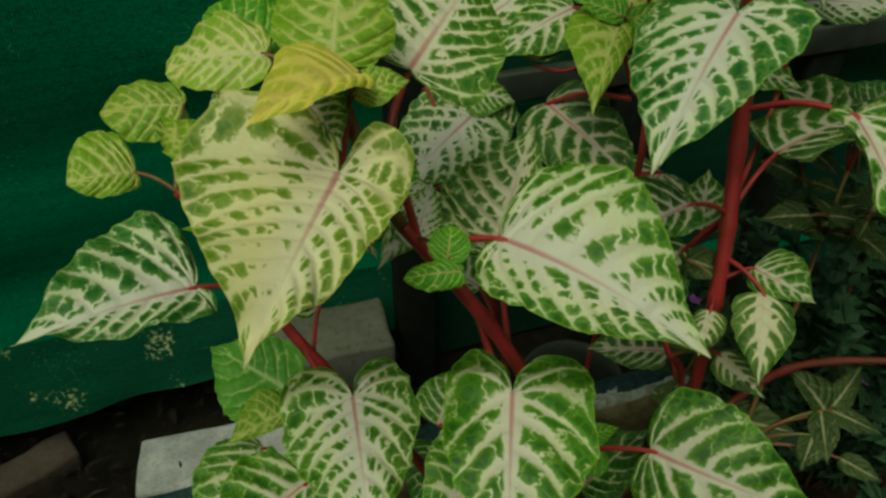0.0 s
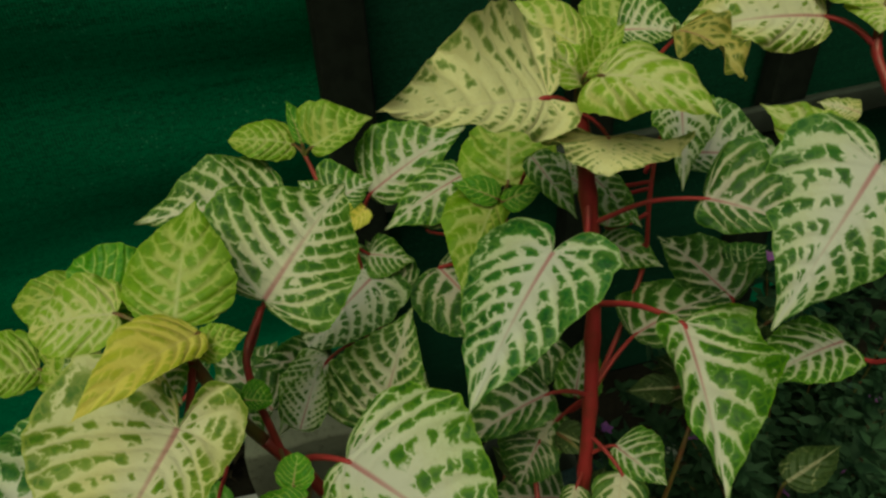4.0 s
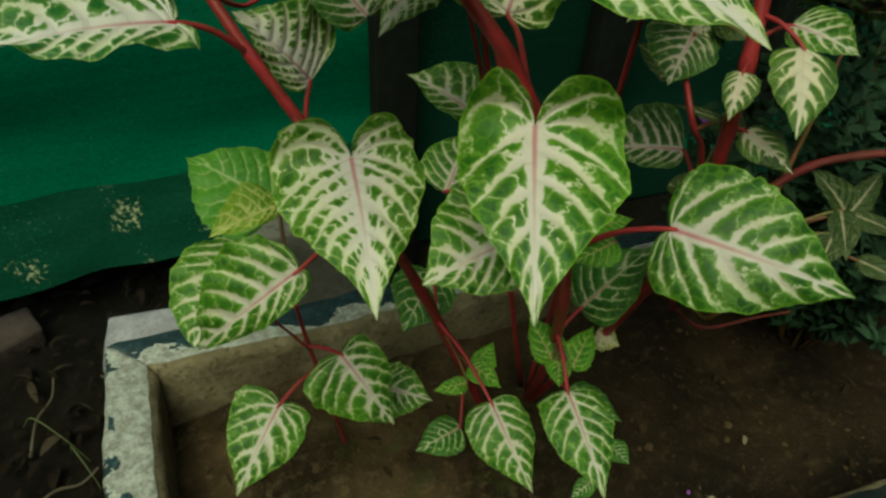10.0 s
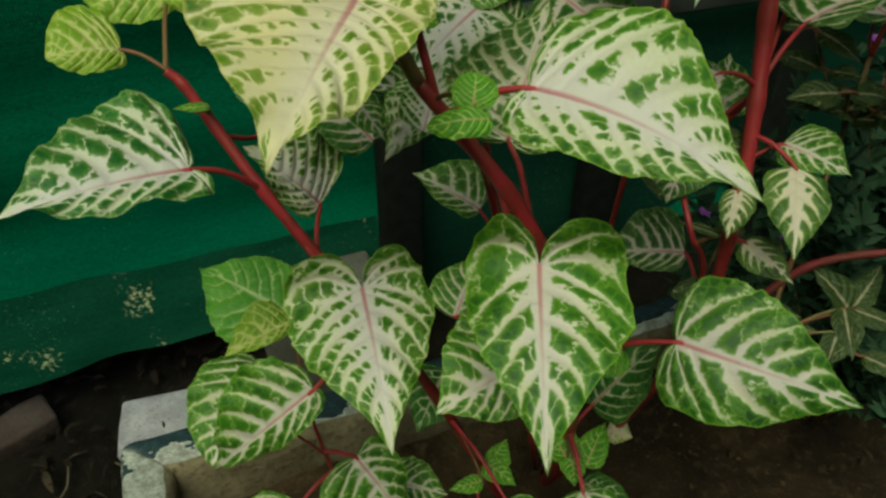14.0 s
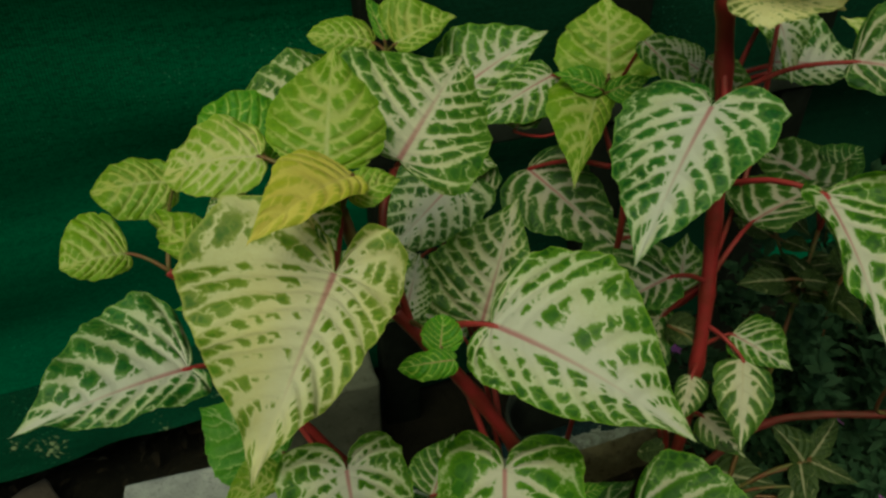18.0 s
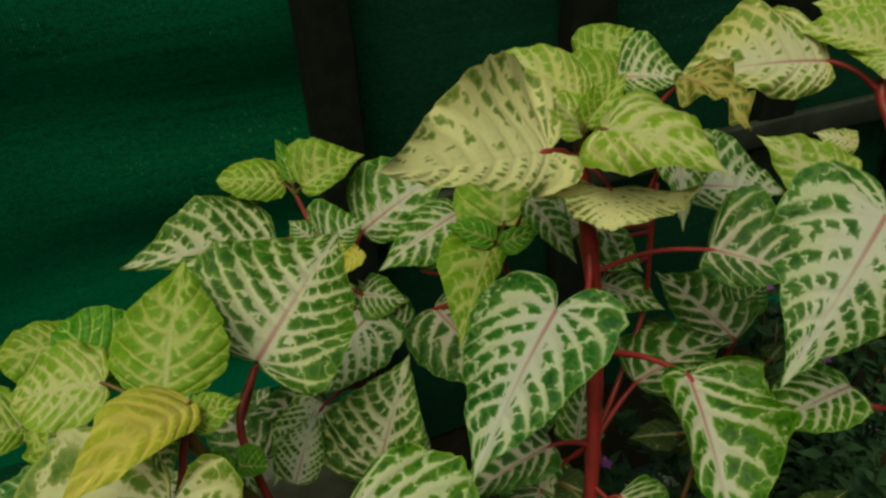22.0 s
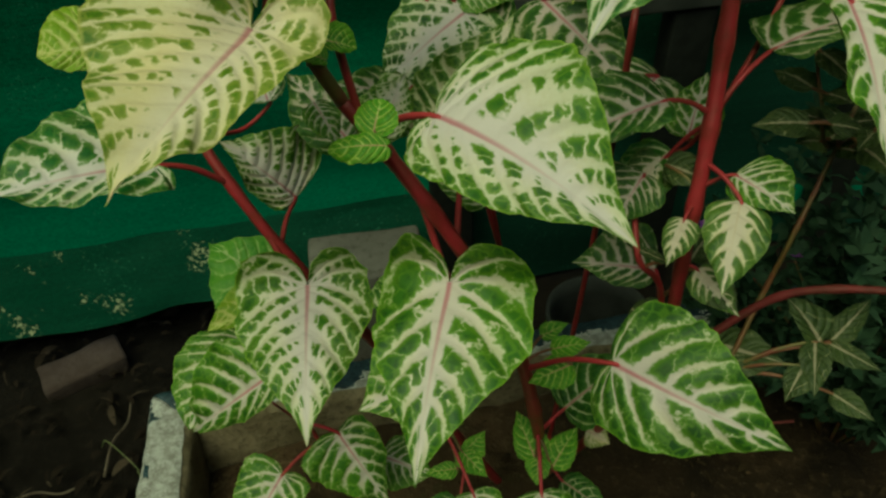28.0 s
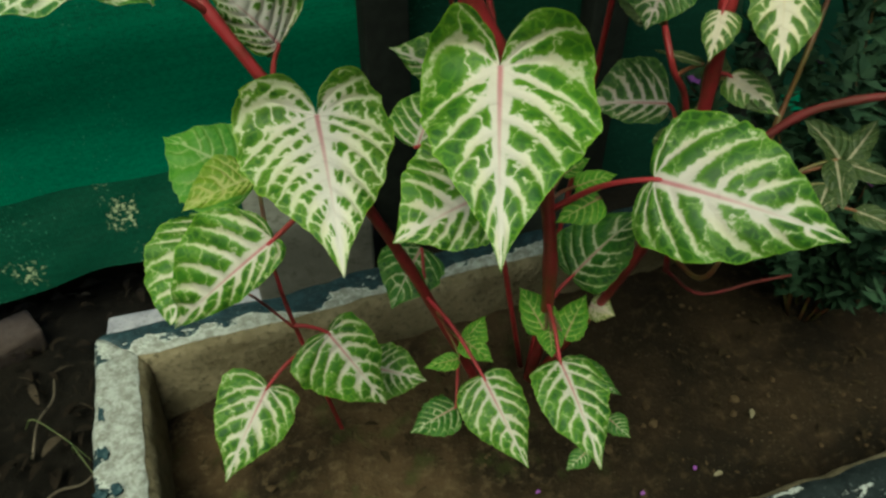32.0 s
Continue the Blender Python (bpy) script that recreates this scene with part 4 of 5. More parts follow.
def nursery_pot(u, v, z0, r, h):
    """A thin-walled black pot with a rolled lip and soil inside."""
    pot = thing("plant_pot", plan(u, v, z0), "dusty black plastic pot behind the planter", "pot")
    prof = [(r * 0.78, 0), (r * 0.97, h - 0.012), (r, h - 0.010), (r * 1.04, h - 0.006), (r * 1.04, h), (r * 0.97, h), (r * 0.94, h - 0.02), (r * 0.85, h * 0.5), (r * 0.75, 0.006)]
    bm = bmesh.new()
    rings = [[bm.verts.new((p * math.cos(i * math.pi / 20), p * math.sin(i * math.pi / 20), q)) for i in range(40)] for p, q in prof]
    for a, b in zip(rings, rings[1:]):
        for i in range(40):
            bm.faces.new((a[i], a[(i + 1) % 40], b[(i + 1) % 40], b[i]))
    bm.faces.new(rings[0][::-1])
    part("pot_wall", bm, RAIL, pot)
    bm = bmesh.new()
    bmesh.ops.create_circle(bm, cap_ends=True, segments=32, radius=r * 0.86, matrix=Matrix.Translation((0, 0, h - 0.085)))
    part("pot_soil", bm, SOIL, pot, "dark soil in the pot")


nursery_pot(0.28, 0.443, 0.0, 0.049, 0.20)

# ---- the variegated plants ----
main_plant = thing("variegated_plant", (0.075, 0.325, 0.205), "bushy red-stemmed plant with cream-veined and yellowish leaves", "plant", "plants in the planter")
rear_plant = thing("variegated_plant", (0.03, 0.355, 0.205), "taller red-stemmed variegated plant near the planter back wall", "plant", "plants in the planter")


def stem(plant, r0, r1, pts, knots=(), material=STEM):
    o = plant.location
    return part("stem", tube([Vector(p) - o for p in pts], r0 * 0.88, r1 * 0.92, 12, 10, knots), material, plant, "red branch, colour dulled for the shade around it" if material is SHADESTEM else "fleshy red stem" if material is STEM else "brownish green shoot")


stem(main_plant, 0.0031, 0.0025, ((-0.014, 0.226, 0.601), (-0.024, 0.224, 0.624), (-0.030, 0.222, 0.651)), (), OLIVESTEM)
stem(main_plant, 0.0042, 0.0029, ((0.081, 0.332, 0.190), (0.073, 0.270, 0.316), (0.065, 0.238, 0.407), (0.054, 0.224, 0.473), (0.037, 0.215, 0.527), (0.018, 0.215, 0.563), (0.001, 0.222, 0.583), (-0.014, 0.226, 0.601)), (0.29, 0.43, 0.57, 0.71, 0.86,))
stem(main_plant, 0.0039, 0.0021, ((0.048, 0.317, 0.190), (0.018, 0.287, 0.299), (-0.008, 0.268, 0.384), (-0.032, 0.254, 0.449), (-0.058, 0.248, 0.501), (-0.082, 0.257, 0.536), (-0.100, 0.269, 0.560), (-0.111, 0.275, 0.576), (-0.117, 0.276, 0.582)), (0.25, 0.38, 0.50, 0.62, 0.75, 0.88,))
stem(main_plant, 0.0030, 0.0041, ((0.079, 0.328, 0.190), (0.101, 0.281, 0.317), (0.118, 0.257, 0.407), (0.125, 0.249, 0.468), (0.124, 0.247, 0.512), (0.124, 0.251, 0.543), (0.126, 0.263, 0.571), (0.127, 0.277, 0.601), (0.127, 0.289, 0.635), (0.123, 0.297, 0.667), (0.120, 0.302, 0.690), (0.117, 0.308, 0.705)), (0.18, 0.27, 0.36, 0.45, 0.55, 0.64, 0.73, 0.82, 0.91,))
stem(main_plant, 0.0019, 0.0016, ((-0.007, 0.224, 0.592), (-0.017, 0.237, 0.632), (-0.013, 0.257, 0.645)))
stem(rear_plant, 0.0022, 0.0014, ((0.076, 0.338, 0.200), (0.010, 0.368, 0.576), (0.007, 0.371, 0.581), (-0.012, 0.398, 0.613), (-0.020, 0.408, 0.628)), (0.50, 0.75,))
stem(main_plant, 0.0025, 0.0020, ((0.258, 0.246, 0.507), (0.285, 0.248, 0.525), (0.269, 0.253, 0.584), (0.252, 0.255, 0.620), (0.254, 0.273, 0.650), (0.250, 0.281, 0.677), (0.245, 0.288, 0.693), (0.239, 0.306, 0.710), (0.236, 0.316, 0.720), (0.238, 0.323, 0.732)), (0.22, 0.33, 0.44, 0.56, 0.67, 0.78, 0.89,))
stem(main_plant, 0.0015, 0.0011, ((0.128, 0.272, 0.570), (0.145, 0.300, 0.585), (0.159, 0.323, 0.609), (0.158, 0.326, 0.644), (0.161, 0.338, 0.670)), (0.50, 0.75,))
stem(main_plant, 0.0025, 0.0019, ((0.130, 0.253, 0.430), (0.157, 0.262, 0.459), (0.178, 0.265, 0.478), (0.199, 0.261, 0.489), (0.227, 0.253, 0.498), (0.262, 0.245, 0.508)), (0.40, 0.60, 0.80,), SHADESTEM)
stem(main_plant, 0.0019, 0.0014, ((0.131, 0.253, 0.390), (0.120, 0.252, 0.485), (0.104, 0.240, 0.519), (0.101, 0.256, 0.533)))
stem(main_plant, 0.0016, 0.0012, ((0.131, 0.253, 0.400), (0.143, 0.228, 0.414), (0.171, 0.268, 0.474), (0.182, 0.283, 0.508), (0.207, 0.324, 0.563)), (0.50, 0.75,), OLIVESTEM)
stem(main_plant, 0.0017, 0.0011, ((-0.059, 0.285, 0.190), (-0.072, 0.254, 0.349), (-0.079, 0.260, 0.389)))
stem(main_plant, 0.0010, 0.0007, ((-0.072, 0.253, 0.349), (-0.084, 0.246, 0.377), (-0.095, 0.251, 0.383)))
stem(rear_plant, 0.0019, 0.0014, ((0.080, 0.334, 0.200), (0.092, 0.318, 0.450), (0.095, 0.306, 0.590), (0.098, 0.354, 0.595), (0.090, 0.364, 0.618)), (0.50, 0.75,))
stem(rear_plant, 0.0015, 0.0011, ((0.038, 0.352, 0.420), (-0.002, 0.364, 0.573), (-0.010, 0.399, 0.567), (0.009, 0.405, 0.588)))
stem(main_plant, 0.0012, 0.0009, ((0.131, 0.253, 0.390), (0.164, 0.271, 0.352), (0.201, 0.281, 0.351), (0.224, 0.286, 0.351)), (), SHADESTEM)

leaf(main_plant, "gold", (-0.031, 0.199, 0.641), (-0.049, 0.127, 0.631), (0.10, -0.39, 0.92), 0.0225, 0.0440, 0.28, 0.03, 0.08, 0.05, (-0.030, 0.222, 0.651), True, lobes=50)
leaf(main_plant, "cream", (0.022, 0.210, 0.607), (0.090, 0.170, 0.592), (-0.05, -0.50, 0.86), 0.0415, 0.0210, 0.1, 0.1, 0.1, 0.03, (-0.004, 0.223, 0.589))
leaf(main_plant, "white", (-0.104, 0.239, 0.558), (-0.162, 0.198, 0.564), (0.23, -0.18, 0.96), 0.0172, 0.0425, 0.12, 0.05, 0.12, 0.05, (-0.082, 0.257, 0.536))
leaf(main_plant, "cream", (-0.0385, 0.218, 0.512), (-0.025, 0.153, 0.489), (0.09, -0.33, 0.94), 0.0272, 0.0320, 0.38, 0.08, -0.1, 0.03, (-0.066, 0.249, 0.513), True, lobes=75)
leaf(main_plant, "mid", (0.028, 0.191, 0.547), (0.022, 0.122, 0.521), (-0.07, -0.45, 0.89), 0.0310, 0.0262, 0.37, 0.06, -0.1, 0.02, (0.013, 0.217, 0.571), True, lobes=80)
leaf(main_plant, "broad", (0.0955, 0.209, 0.486), (0.166, 0.178, 0.478), (-0.26, -0.65, 0.72), 0.0337, 0.0287, 0.1, 0.1, -0.05, 0.02, (0.058, 0.227, 0.455))
leaf(main_plant, "mid", (0.030, 0.194, 0.494), (-0.010, 0.174, 0.486), (0.05, -0.47, 0.88), 0.0180, 0.0302, 0.05, 0.05, 0.1, 0.03, (0.048, 0.220, 0.497), True)
leaf(main_plant, "green", (0.083, 0.260, 0.380), (0.122, 0.281, 0.411), (-0.36, -0.50, 0.79), 0.0217, 0.0190, 0.08, 0.05, 0.1, 0.02, (0.069, 0.251, 0.365))
leaf(main_plant, "young", (0.080, 0.226, 0.463), (0.060, 0.218, 0.455), (-0.12, -0.53, 0.84), 0.0094, 0.0075, 0.05, 0.05, 0.1, 0.02, (0.058, 0.227, 0.455))
leaf(main_plant, "young", (0.070, 0.234, 0.463), (0.089, 0.236, 0.468), (-0.14, -0.55, 0.83), 0.0055, 0.0061, 0.05, 0.08, 0.15, 0.02, (0.057, 0.226, 0.461))
leaf(main_plant, "young", (0.065, 0.239, 0.466), (0.078, 0.244, 0.471), (-0.14, -0.55, 0.83), 0.0053, 0.0036, 0.05, 0.08, 0.15, 0.02, (0.057, 0.226, 0.461))
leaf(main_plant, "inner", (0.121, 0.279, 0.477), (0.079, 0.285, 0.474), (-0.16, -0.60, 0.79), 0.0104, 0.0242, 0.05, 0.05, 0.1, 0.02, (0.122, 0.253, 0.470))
leaf(main_plant, "fresh", (-0.090, 0.302, 0.416), (-0.145, 0.330, 0.429), (-0.01, -0.42, 0.91), 0.0323, 0.0255, 0.05, 0.06, 0.1, 0.03, (-0.079, 0.260, 0.389))
leaf(main_plant, "lime", (-0.081, 0.263, 0.449), (-0.113, 0.245, 0.443), (0.12, -0.51, 0.85), 0.0064, 0.0159, 0.05, 0.08, 0.15, 0.03, (-0.035, 0.253, 0.455))
leaf(main_plant, "low", (-0.098, 0.256, 0.424), (-0.120, 0.210, 0.403), (0.13, -0.46, 0.88), 0.0108, 0.0268, -0.05, 0.08, 0.03, 0.03, (-0.079, 0.260, 0.389))
leaf(main_plant, "low", (-0.065, 0.219, 0.448), (-0.118, 0.210, 0.399), (-0.28, -0.84, 0.47), 0.0117, 0.0289, 0.08, 0.1, 0.12, 0.03, (-0.032, 0.254, 0.449))
leaf(main_plant, "low", (-0.091, 0.238, 0.315), (-0.115, 0.195, 0.286), (0.10, -0.59, 0.80), 0.0217, 0.0258, 0.12, 0.06, -0.08, 0.02, (-0.070, 0.258, 0.325))
leaf(main_plant, "low", (-0.054, 0.253, 0.345), (-0.022, 0.236, 0.299), (0.36, -0.77, 0.52), 0.0201, 0.0289, 0.1, 0.08, -0.06, 0.04, (-0.074, 0.253, 0.352))
leaf(main_plant, "low", (-0.037, 0.280, 0.279), (0.002, 0.271, 0.274), (0.02, -0.43, 0.90), 0.0191, 0.0195, 0.05, 0.06, 0.1, 0.03, (-0.068, 0.264, 0.294))
leaf(main_plant, "low", (0.033, 0.225, 0.338), (0.055, 0.184, 0.309), (0.01, -0.57, 0.82), 0.0161, 0.0202, 0.08, 0.06, -0.08, 0.02, (0.002, 0.274, 0.352))
leaf(main_plant, "low", (0.072, 0.216, 0.361), (0.087, 0.165, 0.339), (0.09, -0.37, 0.92), 0.0192, 0.0195, 0.08, 0.06, -0.08, 0.03, (0.068, 0.248, 0.374))
leaf(main_plant, "green", (0.088, 0.261, 0.300), (0.121, 0.242, 0.296), (-0.14, -0.41, 0.90), 0.0106, 0.0108, 0.05, 0.06, 0.1, 0.03, (0.073, 0.275, 0.305))
leaf(main_plant, "green", (0.111, 0.229, 0.289), (0.122, 0.217, 0.285), (-0.14, -0.41, 0.90), 0.0076, 0.0067, 0.05, 0.06, 0.1, 0.03)
leaf(main_plant, "green", (0.081, 0.173, 0.343), (0.070, 0.165, 0.339), (-0.12, -0.36, 0.92), 0.0051, 0.0049, 0.05, 0.06, 0.1, 0.03)
leaf(main_plant, "young", (0.021, 0.248, 0.325), (0.000, 0.244, 0.323), (-0.01, -0.44, 0.90), 0.0059, 0.0047, 0.05, 0.06, 0.15, 0.02, (0.010, 0.280, 0.327))
leaf(main_plant, "green", (0.020, 0.255, 0.267), (-0.009, 0.240, 0.260), (-0.01, -0.40, 0.92), 0.0141, 0.0124, 0.05, 0.06, 0.1, 0.02, (0.024, 0.292, 0.279))
leaf(main_plant, "young", (0.023, 0.254, 0.336), (0.040, 0.240, 0.330), (-0.04, -0.44, 0.90), 0.0073, 0.0081, 0.05, 0.06, 0.15, 0.02, (0.007, 0.278, 0.335))
leaf(main_plant, "young", (0.024, 0.253, 0.335), (0.037, 0.266, 0.342), (-0.04, -0.44, 0.90), 0.0043, 0.0105, 0.05, 0.06, 0.15, 0.02, (0.007, 0.278, 0.335), True)
leaf(main_plant, "young", (0.070, 0.238, 0.361), (0.069, 0.224, 0.354), (-0.10, -0.45, 0.89), 0.0074, 0.0074, 0.05, 0.06, 0.1, 0.02, (0.069, 0.251, 0.365))
leaf(main_plant, "young", (0.078, 0.236, 0.355), (0.091, 0.258, 0.368), (-0.12, -0.46, 0.88), 0.0094, 0.0086, 0.05, 0.06, 0.1, 0.02, (0.069, 0.251, 0.365))
leaf(main_plant, "young", (0.068, 0.241, 0.355), (0.055, 0.265, 0.367), (-0.08, -0.47, 0.88), 0.0089, 0.0118, 0.05, 0.06, 0.1, 0.02, (0.069, 0.251, 0.365))
leaf(main_plant, "gold", (0.100, 0.272, 0.343), (0.114, 0.265, 0.341), (-0.14, -0.46, 0.88), 0.0088, 0.0087, 0.05, 0.06, 0.2, 0.06, (0.105, 0.274, 0.338), True)
leaf(main_plant, "green", (-0.000, 0.300, 0.366), (-0.019, 0.268, 0.348), (0.02, -0.49, 0.87), 0.0195, 0.0203, 0.05, 0.06, 0.1, 0.02, (0.002, 0.274, 0.352))
leaf(main_plant, "cream", (-0.062, 0.282, 0.509), (-0.092, 0.279, 0.545), (0.65, -0.59, 0.48), 0.0129, 0.0319, 0.06, 0.06, 0.12, 0.05, (-0.061, 0.248, 0.505))
leaf(rear_plant, "cream", (-0.004, 0.315, 0.556), (-0.031, 0.285, 0.531), (0.05, -0.58, 0.81), 0.0150, 0.0170, 0.08, 0.06, 0.1, 0.04, (0.012, 0.358, 0.523))
leaf(rear_plant, "low", (0.026, 0.393, 0.421), (-0.018, 0.416, 0.438), (-0.01, -0.62, 0.79), 0.0111, 0.0275, 0.06, 0.06, 0.12, 0.03, (0.039, 0.355, 0.411))
leaf(main_plant, "low", (-0.000, 0.210, 0.503), (0.011, 0.233, 0.517), (-0.07, -0.50, 0.86), 0.0148, 0.0078, 0.06, 0.06, 0.12, 0.03, (0.045, 0.218, 0.508))
leaf(main_plant, "laced", (0.025, 0.271, 0.550), (0.045, 0.308, 0.598), (-0.19, -0.74, 0.65), 0.0345, 0.0215, 0.1, 0.06, 0.1, 0.03, (0.028, 0.214, 0.548))
leaf(rear_plant, "frost", (0.016, 0.362, 0.572), (-0.025, 0.325, 0.542), (0.05, -0.55, 0.83), 0.0250, 0.0300, 0.2, 0.08, 0.05, 0.03, (0.010, 0.368, 0.576), True)
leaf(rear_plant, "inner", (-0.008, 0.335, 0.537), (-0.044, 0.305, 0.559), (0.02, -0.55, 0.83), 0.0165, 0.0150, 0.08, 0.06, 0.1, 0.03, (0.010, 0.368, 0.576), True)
leaf(rear_plant, "low", (0.015, 0.375, 0.580), (0.041, 0.373, 0.576), (0.06, -0.55, 0.83), 0.0121, 0.0146, 0.08, 0.06, 0.1, 0.03, (0.004, 0.375, 0.586))
leaf(main_plant, "lime", (-0.034, 0.225, 0.665), (-0.034, 0.271, 0.689), (0.12, -0.46, 0.88), 0.0205, 0.0190, 0.03, 0.06, -0.1, 0.02, (-0.030, 0.222, 0.651), True)
leaf(main_plant, "golden", (-0.025, 0.223, 0.664), (-0.051, 0.178, 0.668), (0.30, -0.08, 0.95), 0.0098, 0.0145, 0.05, 0.1, 0.3, 0.02, (-0.030, 0.222, 0.651))
leaf(main_plant, "lime", (-0.027, 0.221, 0.657), (-0.009, 0.227, 0.659), (0.08, -0.58, 0.81), 0.0072, 0.0068, 0.03, 0.1, 0.35, 0.02, (-0.030, 0.222, 0.651))
leaf(main_plant, "young", (-0.056, 0.242, 0.659), (-0.080, 0.255, 0.673), (0.16, -0.58, 0.80), 0.0138, 0.0185, -0.05, 0.1, 0.1, 0.05, (-0.030, 0.222, 0.651))
leaf(main_plant, "primrose", (-0.056, 0.231, 0.667), (-0.089, 0.228, 0.662), (-0.09, -0.41, 0.91), 0.0150, 0.0175, -0.05, 0.1, 0.1, 0.05, (-0.030, 0.222, 0.651))
leaf(main_plant, "lime", (-0.135, 0.281, 0.589), (-0.159, 0.267, 0.592), (0.37, -0.47, 0.80), 0.0095, 0.0236, -0.05, 0.1, -0.1, 0.03, (-0.115, 0.276, 0.581))
leaf(main_plant, "lime", (-0.124, 0.326, 0.598), (-0.160, 0.315, 0.600), (0.23, -0.55, 0.80), 0.0175, 0.0144, -0.05, 0.1, -0.05, 0.04, (-0.117, 0.276, 0.582))
leaf(main_plant, "lime", (-0.077, 0.223, 0.631), (-0.111, 0.257, 0.625), (-0.52, -0.38, 0.76), 0.0072, 0.0105, 0.08, 0.08, 0.15, 0.05, (-0.029, 0.223, 0.642))
leaf(main_plant, "cream", (-0.060, 0.219, 0.659), (-0.074, 0.210, 0.655), (0.17, -0.55, 0.82), 0.0066, 0.0066, 0.08, 0.08, 0.15, 0.05, (-0.030, 0.222, 0.651), True)
leaf(main_plant, "mid", (-0.043, 0.219, 0.656), (-0.030, 0.206, 0.646), (0.08, -0.58, 0.81), 0.0118, 0.0051, 0.08, 0.08, 0.15, 0.05, (-0.030, 0.222, 0.651))
leaf(main_plant, "laced", (-0.011, 0.256, 0.649), (0.018, 0.319, 0.663), (0.29, -0.33, 0.90), 0.0455, 0.0290, 0.10, 0.08, 0.06, 0.03, (-0.017, 0.239, 0.635), True, lobes=35)
leaf(rear_plant, "laced", (-0.034, 0.396, 0.603), (-0.111, 0.366, 0.612), (0.28, -0.50, 0.82), 0.0155, 0.0318, 0.06, 0.08, 0.15, 0.04, (-0.008, 0.394, 0.607))
leaf(rear_plant, "lime", (-0.028, 0.416, 0.631), (-0.064, 0.412, 0.637), (0.20, -0.57, 0.80), 0.0117, 0.0142, -0.05, 0.12, -0.1, 0.02, (-0.020, 0.408, 0.628))
leaf(rear_plant, "lime", (-0.015, 0.406, 0.634), (0.019, 0.425, 0.643), (0.14, -0.59, 0.80), 0.0230, 0.0093, 0.08, 0.08, 0.15, 0.03, (-0.020, 0.408, 0.628))
leaf(rear_plant, "young", (-0.021, 0.409, 0.635), (-0.032, 0.433, 0.651), (0.16, -0.50, 0.85), 0.0041, 0.0085, 0.03, 0.04, 0.25, 0.02, (-0.020, 0.408, 0.628))
leaf(rear_plant, "low", (-0.002, 0.380, 0.613), (0.019, 0.393, 0.619), (0.14, -0.59, 0.80), 0.0242, 0.0098, 0.08, 0.08, 0.1, 0.03, (-0.010, 0.396, 0.610))
leaf(rear_plant, "golden", (0.016, 0.380, 0.609), (0.002, 0.365, 0.601), (0.14, -0.59, 0.80), 0.0066, 0.0143, 0.05, 0.08, 0.2, 0.03, (0.006, 0.369, 0.595))
leaf(rear_plant, "low", (-0.010, 0.389, 0.607), (-0.024, 0.398, 0.618), (0.20, -0.57, 0.80), 0.0101, 0.0097, 0.08, 0.08, 0.1, 0.03, (-0.008, 0.394, 0.607))
leaf(rear_plant, "mid", (0.015, 0.410, 0.599), (0.073, 0.433, 0.631), (-0.12, -0.69, 0.72), 0.0312, 0.0172, 0.05, 0.06, 0.12, 0.03, (0.009, 0.405, 0.588))
leaf(rear_plant, "lime", (0.094, 0.364, 0.632), (0.098, 0.404, 0.661), (-0.10, -0.59, 0.80), 0.0279, 0.0282, 0.08, 0.06, -0.05, 0.02, (0.090, 0.364, 0.618))
leaf(rear_plant, "lime", (0.086, 0.350, 0.629), (0.066, 0.301, 0.606), (-0.04, -0.40, 0.92), 0.0093, 0.0233, 0.22, 0.08, 0.05, 0.02, (0.090, 0.364, 0.618))
leaf(rear_plant, "mid", (0.071, 0.394, 0.620), (0.025, 0.370, 0.602), (-0.02, -0.58, 0.81), 0.0203, 0.0147, 0.08, 0.06, 0.1, 0.02, (0.090, 0.364, 0.618))
leaf(rear_plant, "young", (0.088, 0.350, 0.632), (0.064, 0.359, 0.637), (-0.04, -0.60, 0.80), 0.0065, 0.0090, 0.06, 0.08, 0.15, 0.03, (0.090, 0.364, 0.618))
leaf(rear_plant, "young", (0.090, 0.349, 0.631), (0.113, 0.354, 0.636), (-0.04, -0.60, 0.80), 0.0049, 0.0078, 0.06, 0.08, 0.15, 0.03, (0.090, 0.364, 0.618))
leaf(main_plant, "white", (0.103, 0.253, 0.672), (0.070, 0.205, 0.635), (-0.43, -0.35, 0.83), 0.0246, 0.0326, 0.18, 0.05, -0.06, 0.03, (0.123, 0.298, 0.669), True)
leaf(main_plant, "low", (0.132, 0.338, 0.652), (0.152, 0.313, 0.637), (-0.11, -0.59, 0.80), 0.0091, 0.0132, 0.08, 0.06, 0.1, 0.03, (0.158, 0.329, 0.653), True)
leaf(main_plant, "low", (0.104, 0.347, 0.658), (0.123, 0.319, 0.639), (-0.07, -0.60, 0.80), 0.0103, 0.0074, 0.08, 0.06, 0.1, 0.03, (0.090, 0.364, 0.618), True)
leaf(main_plant, "low", (0.139, 0.332, 0.616), (0.168, 0.318, 0.611), (-0.13, -0.55, 0.83), 0.0121, 0.0107, 0.08, 0.06, 0.1, 0.03, (0.160, 0.325, 0.619), True)
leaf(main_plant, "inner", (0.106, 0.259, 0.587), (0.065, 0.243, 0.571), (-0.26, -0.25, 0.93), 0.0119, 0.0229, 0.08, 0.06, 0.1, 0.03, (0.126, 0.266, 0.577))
leaf(main_plant, "low", (0.124, 0.288, 0.552), (0.131, 0.314, 0.570), (-0.12, -0.54, 0.83), 0.0120, 0.0129, 0.08, 0.06, 0.1, 0.03, (0.130, 0.275, 0.571), True)
